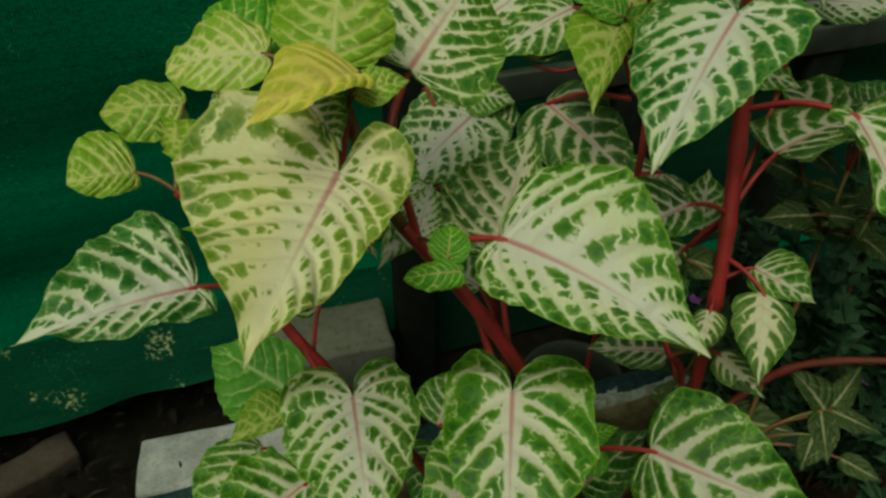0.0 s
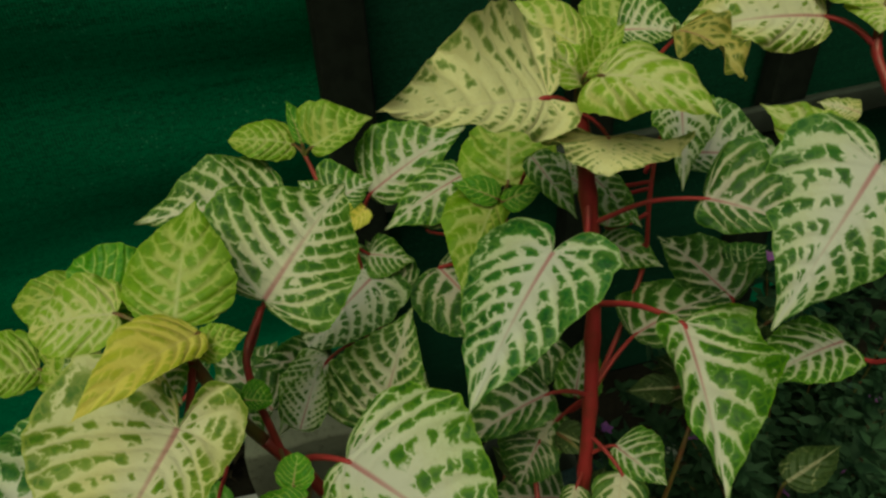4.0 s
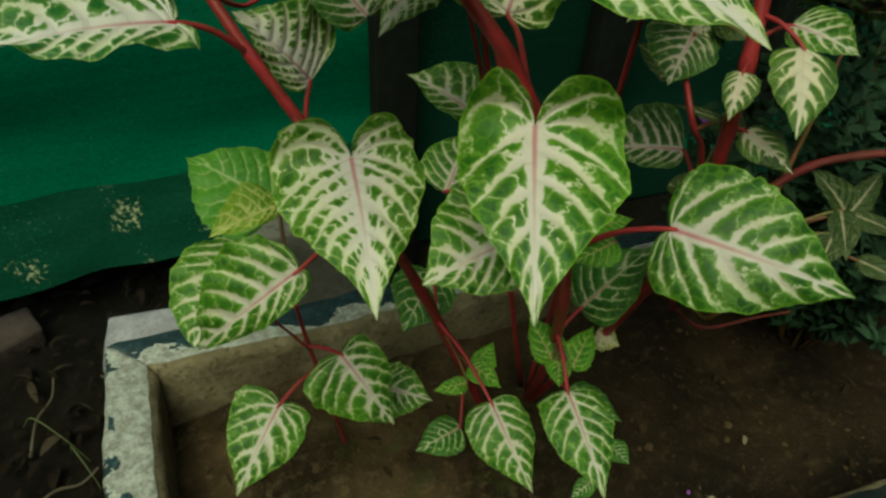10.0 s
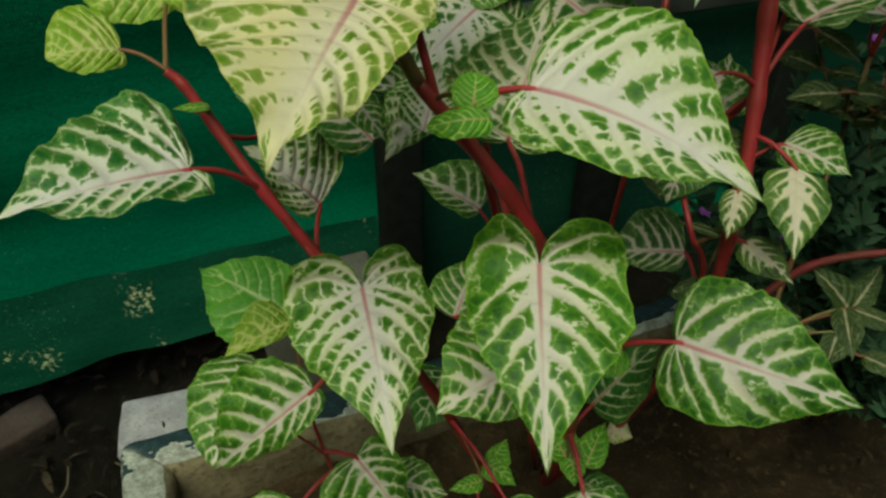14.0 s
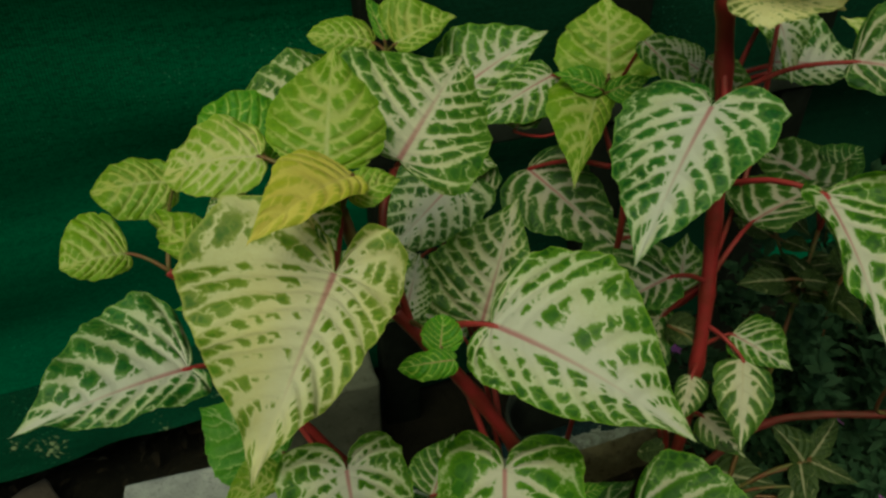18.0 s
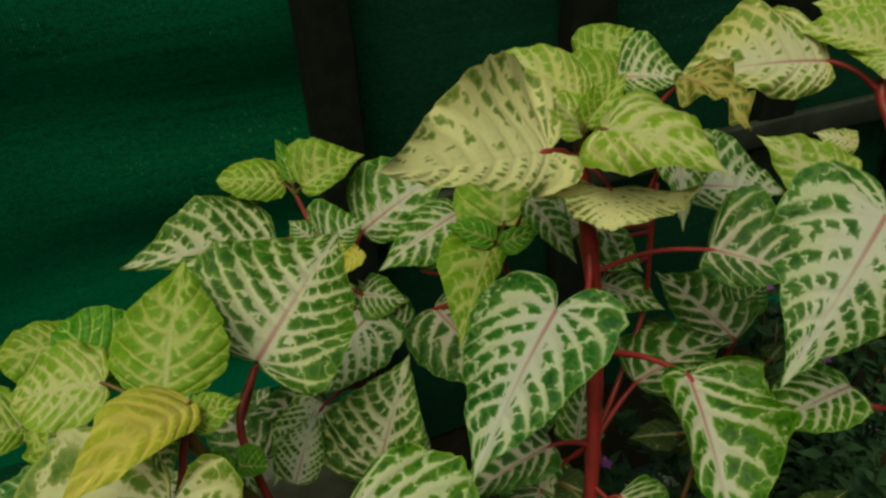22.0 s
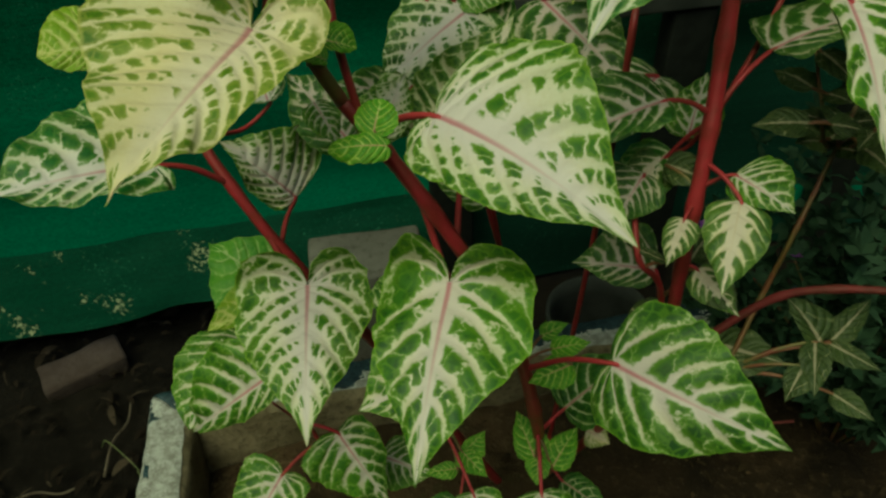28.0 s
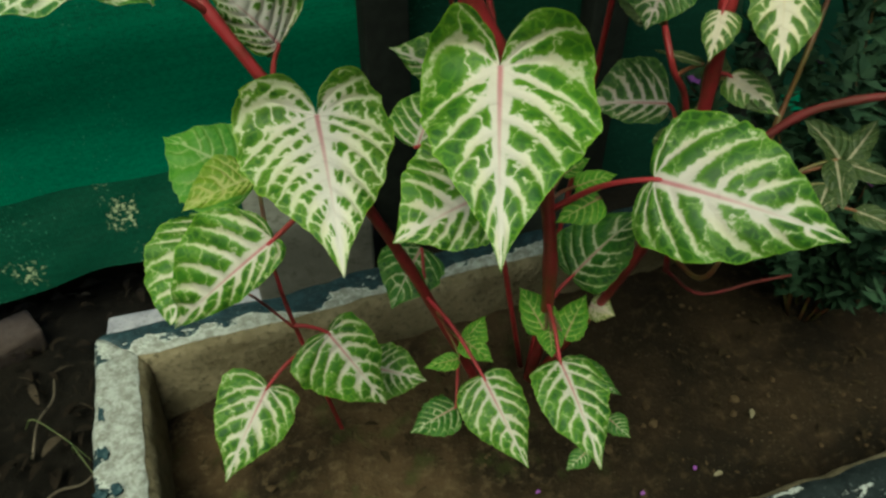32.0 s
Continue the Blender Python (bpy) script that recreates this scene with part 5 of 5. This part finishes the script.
leaf(main_plant, "dark", (0.113, 0.275, 0.548), (0.090, 0.255, 0.537), (-0.02, -0.48, 0.88), 0.0112, 0.0096, 0.08, 0.06, 0.1, 0.03, (0.128, 0.272, 0.570))
leaf(main_plant, "cream", (0.195, 0.418, 0.649), (0.179, 0.344, 0.637), (-0.03, -0.15, 0.99), 0.0181, 0.0162, 0.15, 0.05, 0.15, 0.04, (0.176, 0.402, 0.612))
leaf(main_plant, "ivory", (0.103, 0.288, 0.718), (0.042, 0.255, 0.729), (0.25, -0.58, 0.77), 0.0160, 0.0345, 0.14, 0, 0.0, 0.065, (0.118, 0.305, 0.700), curl=0.25)
leaf(main_plant, "primrose", (0.121, 0.286, 0.727), (0.160, 0.262, 0.722), (0.04, -0.40, 0.92), 0.0310, 0.0140, 0.13, 0.12, -0.08, 0.03, (0.118, 0.306, 0.701), curl=-0.25)
leaf(main_plant, "ivory", (0.127, 0.288, 0.700), (0.124, 0.270, 0.694), (-0.02, -0.48, 0.87), 0.0285, 0.0265, -0.05, 0.12, 0.06, 0.12, (0.118, 0.306, 0.702), curl=0.25)
leaf(main_plant, "primrose", (0.121, 0.318, 0.723), (0.088, 0.330, 0.737), (-0.05, -0.61, 0.79), 0.0115, 0.0125, -0.05, 0.08, 0.08, 0.04, (0.117, 0.308, 0.705), True)
leaf(main_plant, "primrose", (0.118, 0.303, 0.716), (0.099, 0.314, 0.732), (0.48, -0.31, 0.82), 0.0127, 0.0126, 0.06, 0.08, 0.12, 0.06, (0.117, 0.308, 0.705))
leaf(main_plant, "lime", (0.118, 0.300, 0.721), (0.134, 0.312, 0.737), (0.20, -0.60, 0.77), 0.0075, 0.0060, 0.06, 0.10, 0.35, 0.05, (0.117, 0.308, 0.705))
leaf(rear_plant, "lime", (0.164, 0.445, 0.664), (0.118, 0.457, 0.674), (-0.01, -0.66, 0.75), 0.0109, 0.0223, 0.08, 0.08, 0.1, 0.04)
leaf(rear_plant, "lime", (0.150, 0.461, 0.673), (0.180, 0.477, 0.689), (-0.03, -0.67, 0.74), 0.0194, 0.0157, 0.06, 0.08, 0.12, 0.03)
leaf(main_plant, "laced", (0.134, 0.323, 0.729), (0.161, 0.320, 0.728), (-0.03, -0.65, 0.76), 0.0175, 0.0073, 0.06, 0.08, 0.12, 0.03, (0.117, 0.308, 0.705))
leaf(main_plant, "tan", (0.156, 0.316, 0.731), (0.177, 0.290, 0.722), (0.11, -0.26, 0.96), 0.0167, 0.0092, 0.06, 0.12, 0.15, 0.14, (0.117, 0.308, 0.705), True)
leaf(main_plant, "gold", (0.218, 0.327, 0.730), (0.156, 0.323, 0.724), (-0.04, -0.62, 0.78), 0.0130, 0.0300, 0.06, 0.1, 0.15, 0.05, (0.236, 0.317, 0.721), curl=-0.2)
leaf(main_plant, "primrose", (0.237, 0.321, 0.736), (0.204, 0.335, 0.739), (-0.19, -0.65, 0.74), 0.0058, 0.0143, 0.06, 0.1, 0.2, 0.04, (0.236, 0.318, 0.724))
leaf(main_plant, "primrose", (0.237, 0.323, 0.738), (0.257, 0.341, 0.758), (-0.19, -0.65, 0.74), 0.0138, 0.0111, 0.06, 0.08, 0.12, 0.03, (0.236, 0.318, 0.724))
leaf(main_plant, "primrose", (0.238, 0.320, 0.736), (0.272, 0.319, 0.744), (-0.19, -0.65, 0.74), 0.0140, 0.0145, -0.05, 0.1, -0.1, 0.03, (0.236, 0.318, 0.724))
leaf(main_plant, "primrose", (0.237, 0.321, 0.736), (0.233, 0.313, 0.728), (-0.19, -0.65, 0.74), 0.0120, 0.0154, 0.08, 0.12, 0.15, 0.05, (0.236, 0.318, 0.724))
leaf(main_plant, "frost", (0.252, 0.290, 0.732), (0.258, 0.262, 0.711), (-0.25, -0.50, 0.83), 0.0170, 0.0130, 0.15, 0.12, 0.05, 0.10, (0.246, 0.296, 0.700), curl=0.35)
leaf(main_plant, "gold", (0.307, 0.432, 0.630), (0.284, 0.443, 0.633), (-0.14, -0.58, 0.80), 0.0093, 0.0067, 0.05, 0.06, 0.2, 0.05)
leaf(main_plant, "frost", (0.225, 0.272, 0.694), (0.181, 0.233, 0.648), (-0.18, -0.66, 0.73), 0.0276, 0.0323, 0.17, 0.05, -0.08, 0.04, (0.246, 0.286, 0.690), True)
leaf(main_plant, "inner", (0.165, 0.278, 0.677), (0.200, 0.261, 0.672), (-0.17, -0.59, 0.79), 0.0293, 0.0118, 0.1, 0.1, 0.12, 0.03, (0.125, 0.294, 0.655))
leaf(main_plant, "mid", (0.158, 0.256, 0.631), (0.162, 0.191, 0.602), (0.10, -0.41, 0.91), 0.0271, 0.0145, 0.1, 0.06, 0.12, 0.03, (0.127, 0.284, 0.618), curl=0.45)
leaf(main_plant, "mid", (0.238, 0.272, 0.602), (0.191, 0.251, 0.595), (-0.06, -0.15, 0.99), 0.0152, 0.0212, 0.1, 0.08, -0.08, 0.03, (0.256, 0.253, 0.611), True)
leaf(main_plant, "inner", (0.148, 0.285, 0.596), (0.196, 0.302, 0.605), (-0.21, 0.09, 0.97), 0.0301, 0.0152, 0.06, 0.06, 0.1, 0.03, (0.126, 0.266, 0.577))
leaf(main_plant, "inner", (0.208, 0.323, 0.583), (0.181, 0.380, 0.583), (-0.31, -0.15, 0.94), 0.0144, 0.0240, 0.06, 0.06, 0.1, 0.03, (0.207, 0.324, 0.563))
leaf(main_plant, "frost", (0.206, 0.420, 0.614), (0.266, 0.418, 0.607), (-0.10, -0.58, 0.80), 0.0340, 0.0140, 0.10, 0.06, 0.1, 0.04)
leaf(main_plant, "primrose", (0.295, 0.406, 0.611), (0.252, 0.446, 0.631), (-0.18, -0.57, 0.80), 0.0189, 0.0202, 0.06, 0.06, 0.1, 0.04)
leaf(main_plant, "green", (0.213, 0.340, 0.588), (0.231, 0.350, 0.598), (-0.19, -0.52, 0.83), 0.0128, 0.0104, 0.06, 0.06, 0.1, 0.03, (0.207, 0.324, 0.563), True)
leaf(main_plant, "dark", (0.138, 0.239, 0.555), (0.129, 0.205, 0.535), (-0.15, -0.47, 0.87), 0.0131, 0.0121, 0.06, 0.06, -0.08, 0.02, (0.125, 0.258, 0.560))
leaf(main_plant, "low", (0.137, 0.252, 0.558), (0.156, 0.230, 0.556), (-0.28, -0.34, 0.90), 0.0171, 0.0088, 0.06, 0.06, -0.08, 0.02, (0.124, 0.253, 0.549))
leaf(main_plant, "dark", (0.119, 0.242, 0.542), (0.113, 0.227, 0.528), (-0.27, -0.57, 0.78), 0.0081, 0.0063, 0.06, 0.06, 0.1, 0.02, (0.124, 0.251, 0.543))
leaf(main_plant, "inner", (0.104, 0.265, 0.547), (0.092, 0.249, 0.531), (-0.22, -0.60, 0.77), 0.0136, 0.0188, 0.06, 0.06, 0.1, 0.02, (0.101, 0.256, 0.533))
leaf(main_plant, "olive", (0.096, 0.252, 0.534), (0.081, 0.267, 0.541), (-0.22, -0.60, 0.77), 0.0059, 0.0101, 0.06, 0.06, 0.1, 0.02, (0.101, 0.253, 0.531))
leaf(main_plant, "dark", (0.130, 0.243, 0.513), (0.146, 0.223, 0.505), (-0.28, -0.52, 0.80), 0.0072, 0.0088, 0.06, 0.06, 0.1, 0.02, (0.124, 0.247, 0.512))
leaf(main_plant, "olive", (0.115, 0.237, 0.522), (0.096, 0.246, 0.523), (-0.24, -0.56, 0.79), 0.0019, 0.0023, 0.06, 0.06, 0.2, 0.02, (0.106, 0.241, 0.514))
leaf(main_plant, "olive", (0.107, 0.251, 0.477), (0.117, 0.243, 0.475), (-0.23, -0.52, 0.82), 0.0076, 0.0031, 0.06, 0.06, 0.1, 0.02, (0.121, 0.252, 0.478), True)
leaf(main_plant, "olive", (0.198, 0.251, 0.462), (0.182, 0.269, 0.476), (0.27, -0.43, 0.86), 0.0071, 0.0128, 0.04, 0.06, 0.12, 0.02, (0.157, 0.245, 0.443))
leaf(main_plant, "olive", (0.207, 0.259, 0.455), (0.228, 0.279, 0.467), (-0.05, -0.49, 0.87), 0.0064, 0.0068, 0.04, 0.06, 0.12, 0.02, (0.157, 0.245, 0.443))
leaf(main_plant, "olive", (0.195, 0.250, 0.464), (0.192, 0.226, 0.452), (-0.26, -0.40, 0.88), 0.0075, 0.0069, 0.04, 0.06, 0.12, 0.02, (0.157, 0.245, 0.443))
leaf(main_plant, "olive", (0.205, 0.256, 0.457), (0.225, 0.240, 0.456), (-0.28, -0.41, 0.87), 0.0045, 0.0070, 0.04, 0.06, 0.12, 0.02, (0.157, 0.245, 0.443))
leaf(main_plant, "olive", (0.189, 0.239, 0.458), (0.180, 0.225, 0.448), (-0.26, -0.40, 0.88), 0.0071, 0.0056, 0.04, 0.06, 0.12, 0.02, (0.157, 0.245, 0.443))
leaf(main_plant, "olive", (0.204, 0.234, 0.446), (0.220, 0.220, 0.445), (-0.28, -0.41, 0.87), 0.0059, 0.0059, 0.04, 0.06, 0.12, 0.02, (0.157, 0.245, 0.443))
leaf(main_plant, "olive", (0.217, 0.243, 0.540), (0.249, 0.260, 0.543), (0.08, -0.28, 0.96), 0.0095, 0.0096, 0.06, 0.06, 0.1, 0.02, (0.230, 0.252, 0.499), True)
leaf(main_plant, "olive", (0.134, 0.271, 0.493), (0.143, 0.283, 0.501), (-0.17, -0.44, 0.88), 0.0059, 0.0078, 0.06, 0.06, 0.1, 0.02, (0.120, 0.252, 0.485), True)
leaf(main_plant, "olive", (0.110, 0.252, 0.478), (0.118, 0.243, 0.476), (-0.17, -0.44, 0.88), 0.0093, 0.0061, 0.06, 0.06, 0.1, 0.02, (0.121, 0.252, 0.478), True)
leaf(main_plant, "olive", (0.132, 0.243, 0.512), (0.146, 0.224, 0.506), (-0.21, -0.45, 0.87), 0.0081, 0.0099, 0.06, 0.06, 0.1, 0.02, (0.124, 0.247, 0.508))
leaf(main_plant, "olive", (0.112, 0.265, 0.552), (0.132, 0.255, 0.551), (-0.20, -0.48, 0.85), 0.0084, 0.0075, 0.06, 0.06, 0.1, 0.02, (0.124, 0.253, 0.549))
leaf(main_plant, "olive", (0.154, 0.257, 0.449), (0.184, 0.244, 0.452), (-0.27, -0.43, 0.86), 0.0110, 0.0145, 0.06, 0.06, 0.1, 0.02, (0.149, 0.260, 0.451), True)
leaf(main_plant, "young", (0.003, 0.199, 0.606), (0.005, 0.210, 0.613), (-0.05, -0.55, 0.83), 0.0073, 0.0075, -0.03, 0.08, 0.15, 0.03, (-0.008, 0.225, 0.596))
leaf(main_plant, "young", (0.008, 0.196, 0.604), (-0.012, 0.194, 0.602), (-0.05, -0.55, 0.83), 0.0059, 0.0051, -0.03, 0.1, -0.1, 0.03, (-0.002, 0.223, 0.587), True)
leaf(main_plant, "young", (-0.099, 0.264, 0.572), (-0.113, 0.260, 0.573), (0.24, -0.57, 0.79), 0.0023, 0.0020, 0.05, 0.05, 0.1, 0.02, (-0.104, 0.272, 0.566), True)
leaf(main_plant, "cream", (-0.012, 0.266, 0.558), (-0.004, 0.298, 0.573), (0.18, -0.47, 0.87), 0.0132, 0.0102, 0.05, 0.06, 0.1, 0.03)
leaf(main_plant, "white", (-0.077, 0.309, 0.548), (-0.097, 0.346, 0.575), (0.16, -0.52, 0.84), 0.0201, 0.0115, 0.05, 0.06, 0.1, 0.03, (-0.097, 0.267, 0.556), True)
leaf(main_plant, "young", (-0.018, 0.226, 0.625), (-0.007, 0.228, 0.621), (0.30, -0.42, 0.86), 0.0085, 0.0039, -0.03, 0.08, 0.12, 0.03, (-0.023, 0.224, 0.619))
leaf(main_plant, "young", (-0.016, 0.220, 0.621), (-0.029, 0.218, 0.625), (0.30, -0.42, 0.86), 0.0034, 0.0050, -0.03, 0.08, 0.12, 0.03, (-0.023, 0.224, 0.619), True)
leaf(main_plant, "young", (-0.019, 0.223, 0.624), (-0.030, 0.228, 0.630), (0.30, -0.42, 0.86), 0.0032, 0.0057, -0.03, 0.08, 0.12, 0.03, (-0.024, 0.224, 0.621), True)
leaf(main_plant, "low", (-0.042, 0.276, 0.569), (-0.028, 0.260, 0.557), (0.18, -0.47, 0.87), 0.0073, 0.0085, 0.05, 0.06, 0.1, 0.03)
leaf(main_plant, "cream", (0.044, 0.272, 0.556), (0.048, 0.294, 0.567), (0.14, -0.45, 0.88), 0.0062, 0.0058, 0.05, 0.06, 0.1, 0.03)
leaf(main_plant, "inner", (0.035, 0.365, 0.560), (0.012, 0.388, 0.581), (0.04, -0.55, 0.84), 0.0170, 0.0150, 0.06, 0.08, 0.12, 0.03, (0.010, 0.368, 0.576), True)
leaf(main_plant, "cream", (0.127, 0.332, 0.650), (0.105, 0.348, 0.658), (-0.10, -0.59, 0.80), 0.0085, 0.0096, 0.05, 0.06, 0.12, 0.03, (0.158, 0.328, 0.650), True)
leaf(main_plant, "mid", (0.137, 0.317, 0.637), (0.145, 0.336, 0.653), (-0.15, -0.57, 0.81), 0.0070, 0.0106, 0.05, 0.06, 0.12, 0.03, (0.158, 0.325, 0.638), True)
leaf(main_plant, "green", (0.116, 0.279, 0.550), (0.091, 0.256, 0.534), (-0.12, -0.46, 0.88), 0.0129, 0.0139, 0.05, 0.06, 0.12, 0.03, (0.128, 0.272, 0.570), True)
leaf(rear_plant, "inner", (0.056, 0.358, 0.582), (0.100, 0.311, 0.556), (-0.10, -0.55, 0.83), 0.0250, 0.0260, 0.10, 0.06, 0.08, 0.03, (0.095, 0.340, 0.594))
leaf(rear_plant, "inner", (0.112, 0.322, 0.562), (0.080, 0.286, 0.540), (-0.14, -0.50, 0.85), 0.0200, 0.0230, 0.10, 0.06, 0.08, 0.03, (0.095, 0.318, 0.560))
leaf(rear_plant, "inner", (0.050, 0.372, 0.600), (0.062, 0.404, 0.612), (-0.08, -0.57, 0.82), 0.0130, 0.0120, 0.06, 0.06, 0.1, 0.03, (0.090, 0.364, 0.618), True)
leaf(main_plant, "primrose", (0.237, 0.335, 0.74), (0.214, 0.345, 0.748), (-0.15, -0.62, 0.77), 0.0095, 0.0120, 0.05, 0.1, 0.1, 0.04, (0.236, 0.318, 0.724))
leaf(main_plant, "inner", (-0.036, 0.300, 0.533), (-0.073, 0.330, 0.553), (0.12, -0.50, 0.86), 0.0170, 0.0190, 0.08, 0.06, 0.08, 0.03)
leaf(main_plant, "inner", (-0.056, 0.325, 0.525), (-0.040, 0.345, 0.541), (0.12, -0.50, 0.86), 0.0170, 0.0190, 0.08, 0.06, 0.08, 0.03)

# ---- the fine-leaved flowering plant at the far end ----
bush = thing("flowering_plant", plan(0.42, 0.27, 0.20), "fine-leaved bedding plant with small purple flowers", "plant")


def bush_twigs(seed, count):
    rng = random.Random(seed)
    out = []
    for _ in range(count):
        a, lean = rng.uniform(0, 2 * math.pi), rng.uniform(0.15, 1.0)
        ln = rng.uniform(0.13, 0.33)
        top = Vector((math.cos(a) * lean * 0.17, math.sin(a) * lean * 0.12, ln * (1.15 - 0.35 * lean)))
        mid = top * 0.5 + Vector((0, 0, 0.03 * lean))
        out.append((Vector((math.cos(a) * 0.01, math.sin(a) * 0.01, 0)), mid, top))
    return out


def leaflet(bm, c, d, up, ln, w):
    s = d.cross(up).normalized()
    p = [bm.verts.new(c + d * ln * f + s * (w * g) + up * (0.15 * ln * math.sin(math.pi * f))) for f, g in ((0, 0), (0.45, 1), (1, 0), (0.45, -1))]
    bm.faces.new(p)


rng = random.Random(77)
twigs = bush_twigs(31, 80)
bm = bmesh.new()
for a, b, c in twigs:
    line = curve_points((a, b, c), 9)
    for i, p in enumerate(line[4:]):
        for _ in range(7):
            d = Vector((rng.uniform(-1, 1), rng.uniform(-1, 1), rng.uniform(-0.2, 1))).normalized()
            leaflet(bm, p, d, Vector((rng.uniform(-0.5, 0.5), rng.uniform(-0.8, 0), 1)).normalized(), rng.uniform(0.007, 0.019), rng.uniform(0.0015, 0.0040))
tagged(part("foliage", bm, FERN, bush, "fine dark green leaflets"), kind="stuff")
for a, b, c in twigs[:14]:
    part("twig", tube((a, b, c), 0.0014, 0.0006, 5, 4), GREENSTEM, bush)
for i, (a, b, c) in enumerate(twigs[:16]):
    bm = bmesh.new()
    for j in range(5):
        t = j * 2 * math.pi / 5 + i
        leaflet(bm, Vector((0, 0, 0)), Vector((math.cos(t), math.sin(t), 0.35)).normalized(), Vector((0, 0, 1)), 0.006, 0.0022)
    f = part("flower", bm, FLOWER, bush, "small purple flower")
    f.location, f.rotation_euler = c + Vector((0, 0, 0.003)), (rng.uniform(-0.6, 0.3), rng.uniform(-0.4, 0.4), 0)

# ---- dim olive side shoots low on the shrub ----
def side_shoots(plant, at, seed, shoots, reach, height):
    """Thin reddish shoots with pairs of small pointed leaves."""
    rng = random.Random(seed)
    at = Vector(at)
    for i in range(shoots):
        a = 2 * math.pi * (i + rng.uniform(0, 0.6)) / shoots
        h = height * rng.uniform(-0.3, 1.0)
        d = Vector((math.cos(a), math.sin(a), 0)) * reach * rng.uniform(0.5, 1.0)
        pts = [at, at + d * 0.5 + Vector((0, 0, h * 0.3)), at + d + Vector((0, 0, h))]
        stem(plant, 0.0013, 0.0008, pts, (), GREENSTEM)
        line = curve_points(pts, 4)
        for n in range(2, len(line), 3):
            b = rng.uniform(0, 6.3)
            for turn in (0, math.pi):
                e = Vector((math.cos(b + turn), math.sin(b + turn), rng.uniform(-0.3, 0.4))).normalized()
                ln = rng.uniform(0.016, 0.028)
                w = ln * rng.uniform(0.26, 0.36)
                up = Vector((rng.uniform(-0.4, 0.4), rng.uniform(-0.7, 0.1), 1))
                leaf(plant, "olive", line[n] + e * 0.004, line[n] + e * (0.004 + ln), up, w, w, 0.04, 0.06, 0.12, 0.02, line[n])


side_shoots(main_plant, (0.195, 0.304, 0.540), 5, 4, 0.05, 0.03)

# ---- fallen petals and husks ----
def fallen(name, at, ln, w, turn, material, label, category, group):
    bm = bmesh.new()
    rows = []
    for i in range(7):
        f = i / 6
        h = w * math.sin(math.pi * (0.05 + 0.9 * f)) ** 0.8
        z = 0.0015 + 0.25 * w * math.sin(math.pi * f)
        rows.append([bm.verts.new(((f - 0.5) * ln, s * h, z + 0.5 * h * s * s)) for s in (-1, -0.4, 0.4, 1)])
    for r, s in zip(rows, rows[1:]):
        for j in range(3):
            bm.faces.new((r[j], r[j + 1], s[j + 1], s[j]))
    ob = link_mesh(name, bm, material)
    ob.matrix_world = Matrix.Translation(at) @ pose(0, 0, 0, 0, 0, turn)
    return tagged(ob, label, category, group)


for x, y, ln, turn in ((0.239, 0.283, 0.012, 70), (0.200, 0.235, 0.010, 20)):
    fallen("fallen_petal", (x, y, 0.209), ln * 0.7, 0.0018, turn, PETAL, "pale dry husk lying on the soil", "husk", "husks on the soil")
for x, y, ln, turn in ((0.185, 0.240, 0.006, 70), (0.075, 0.225, 0.006, 30), (0.145, 0.222, 0.006, 20)):
    fallen("fallen_petal", (x, y, 0.209), ln * 0.6, 0.0013, turn, FLOWER, "tiny fallen purple petal on the soil", "petal", "petals on the soil")
fallen("withered_leaf", (0.148, 0.255, 0.435), 0.022, 0.005, 150, PETAL, "withered pale leaf caught under a green leaf", "leaf", "")

# ---- twigs and a few grass blades on the bare ground ----
for i, (x, y, ln, turn) in enumerate(((-0.348, 0.352, 0.075, 40), (-0.40, 0.44, 0.10, 95), (-0.33, 0.47, 0.06, 140), (-0.45, 0.36, 0.09, 20))):
    ob = link_mesh("dry_twig", tube(((-ln / 2, 0, 0.003), (-ln * 0.1, 0.004, 0.008), (ln * 0.2, -0.003, 0.006), (ln / 2, 0.002, 0.010)), 0.0016, 0.0009, 6, 4), TWIG)
    ob.matrix_world = Matrix.Translation((x, y, 0)) @ pose(0, 0, 0, 0, 0, turn)
    tagged(ob, "dry brown twig lying on the earth", "twig", "twigs on the ground")
for i, (x, y, dx, dy, h) in enumerate(((-0.42, 0.43, 0.09, -0.05, 0.035), (-0.36, 0.40, 0.05, -0.05, 0.03), (-0.30, 0.30, -0.02, -0.02, 0.04), (-0.31, 0.29, 0.015, -0.01, 0.045))):
    ob = link_mesh("grass_blade", tube(((0, 0, -0.004), (dx * 0.3, dy * 0.3, h), (dx * 0.7, dy * 0.7, h * 0.9), (dx, dy, h * 0.35)), 0.0010, 0.0003, 5, 5), GRASS)
    ob.location = (x, y, 0)
    tagged(ob, "thin grass blade growing from the earth", "grass", "grass blades by the planter")
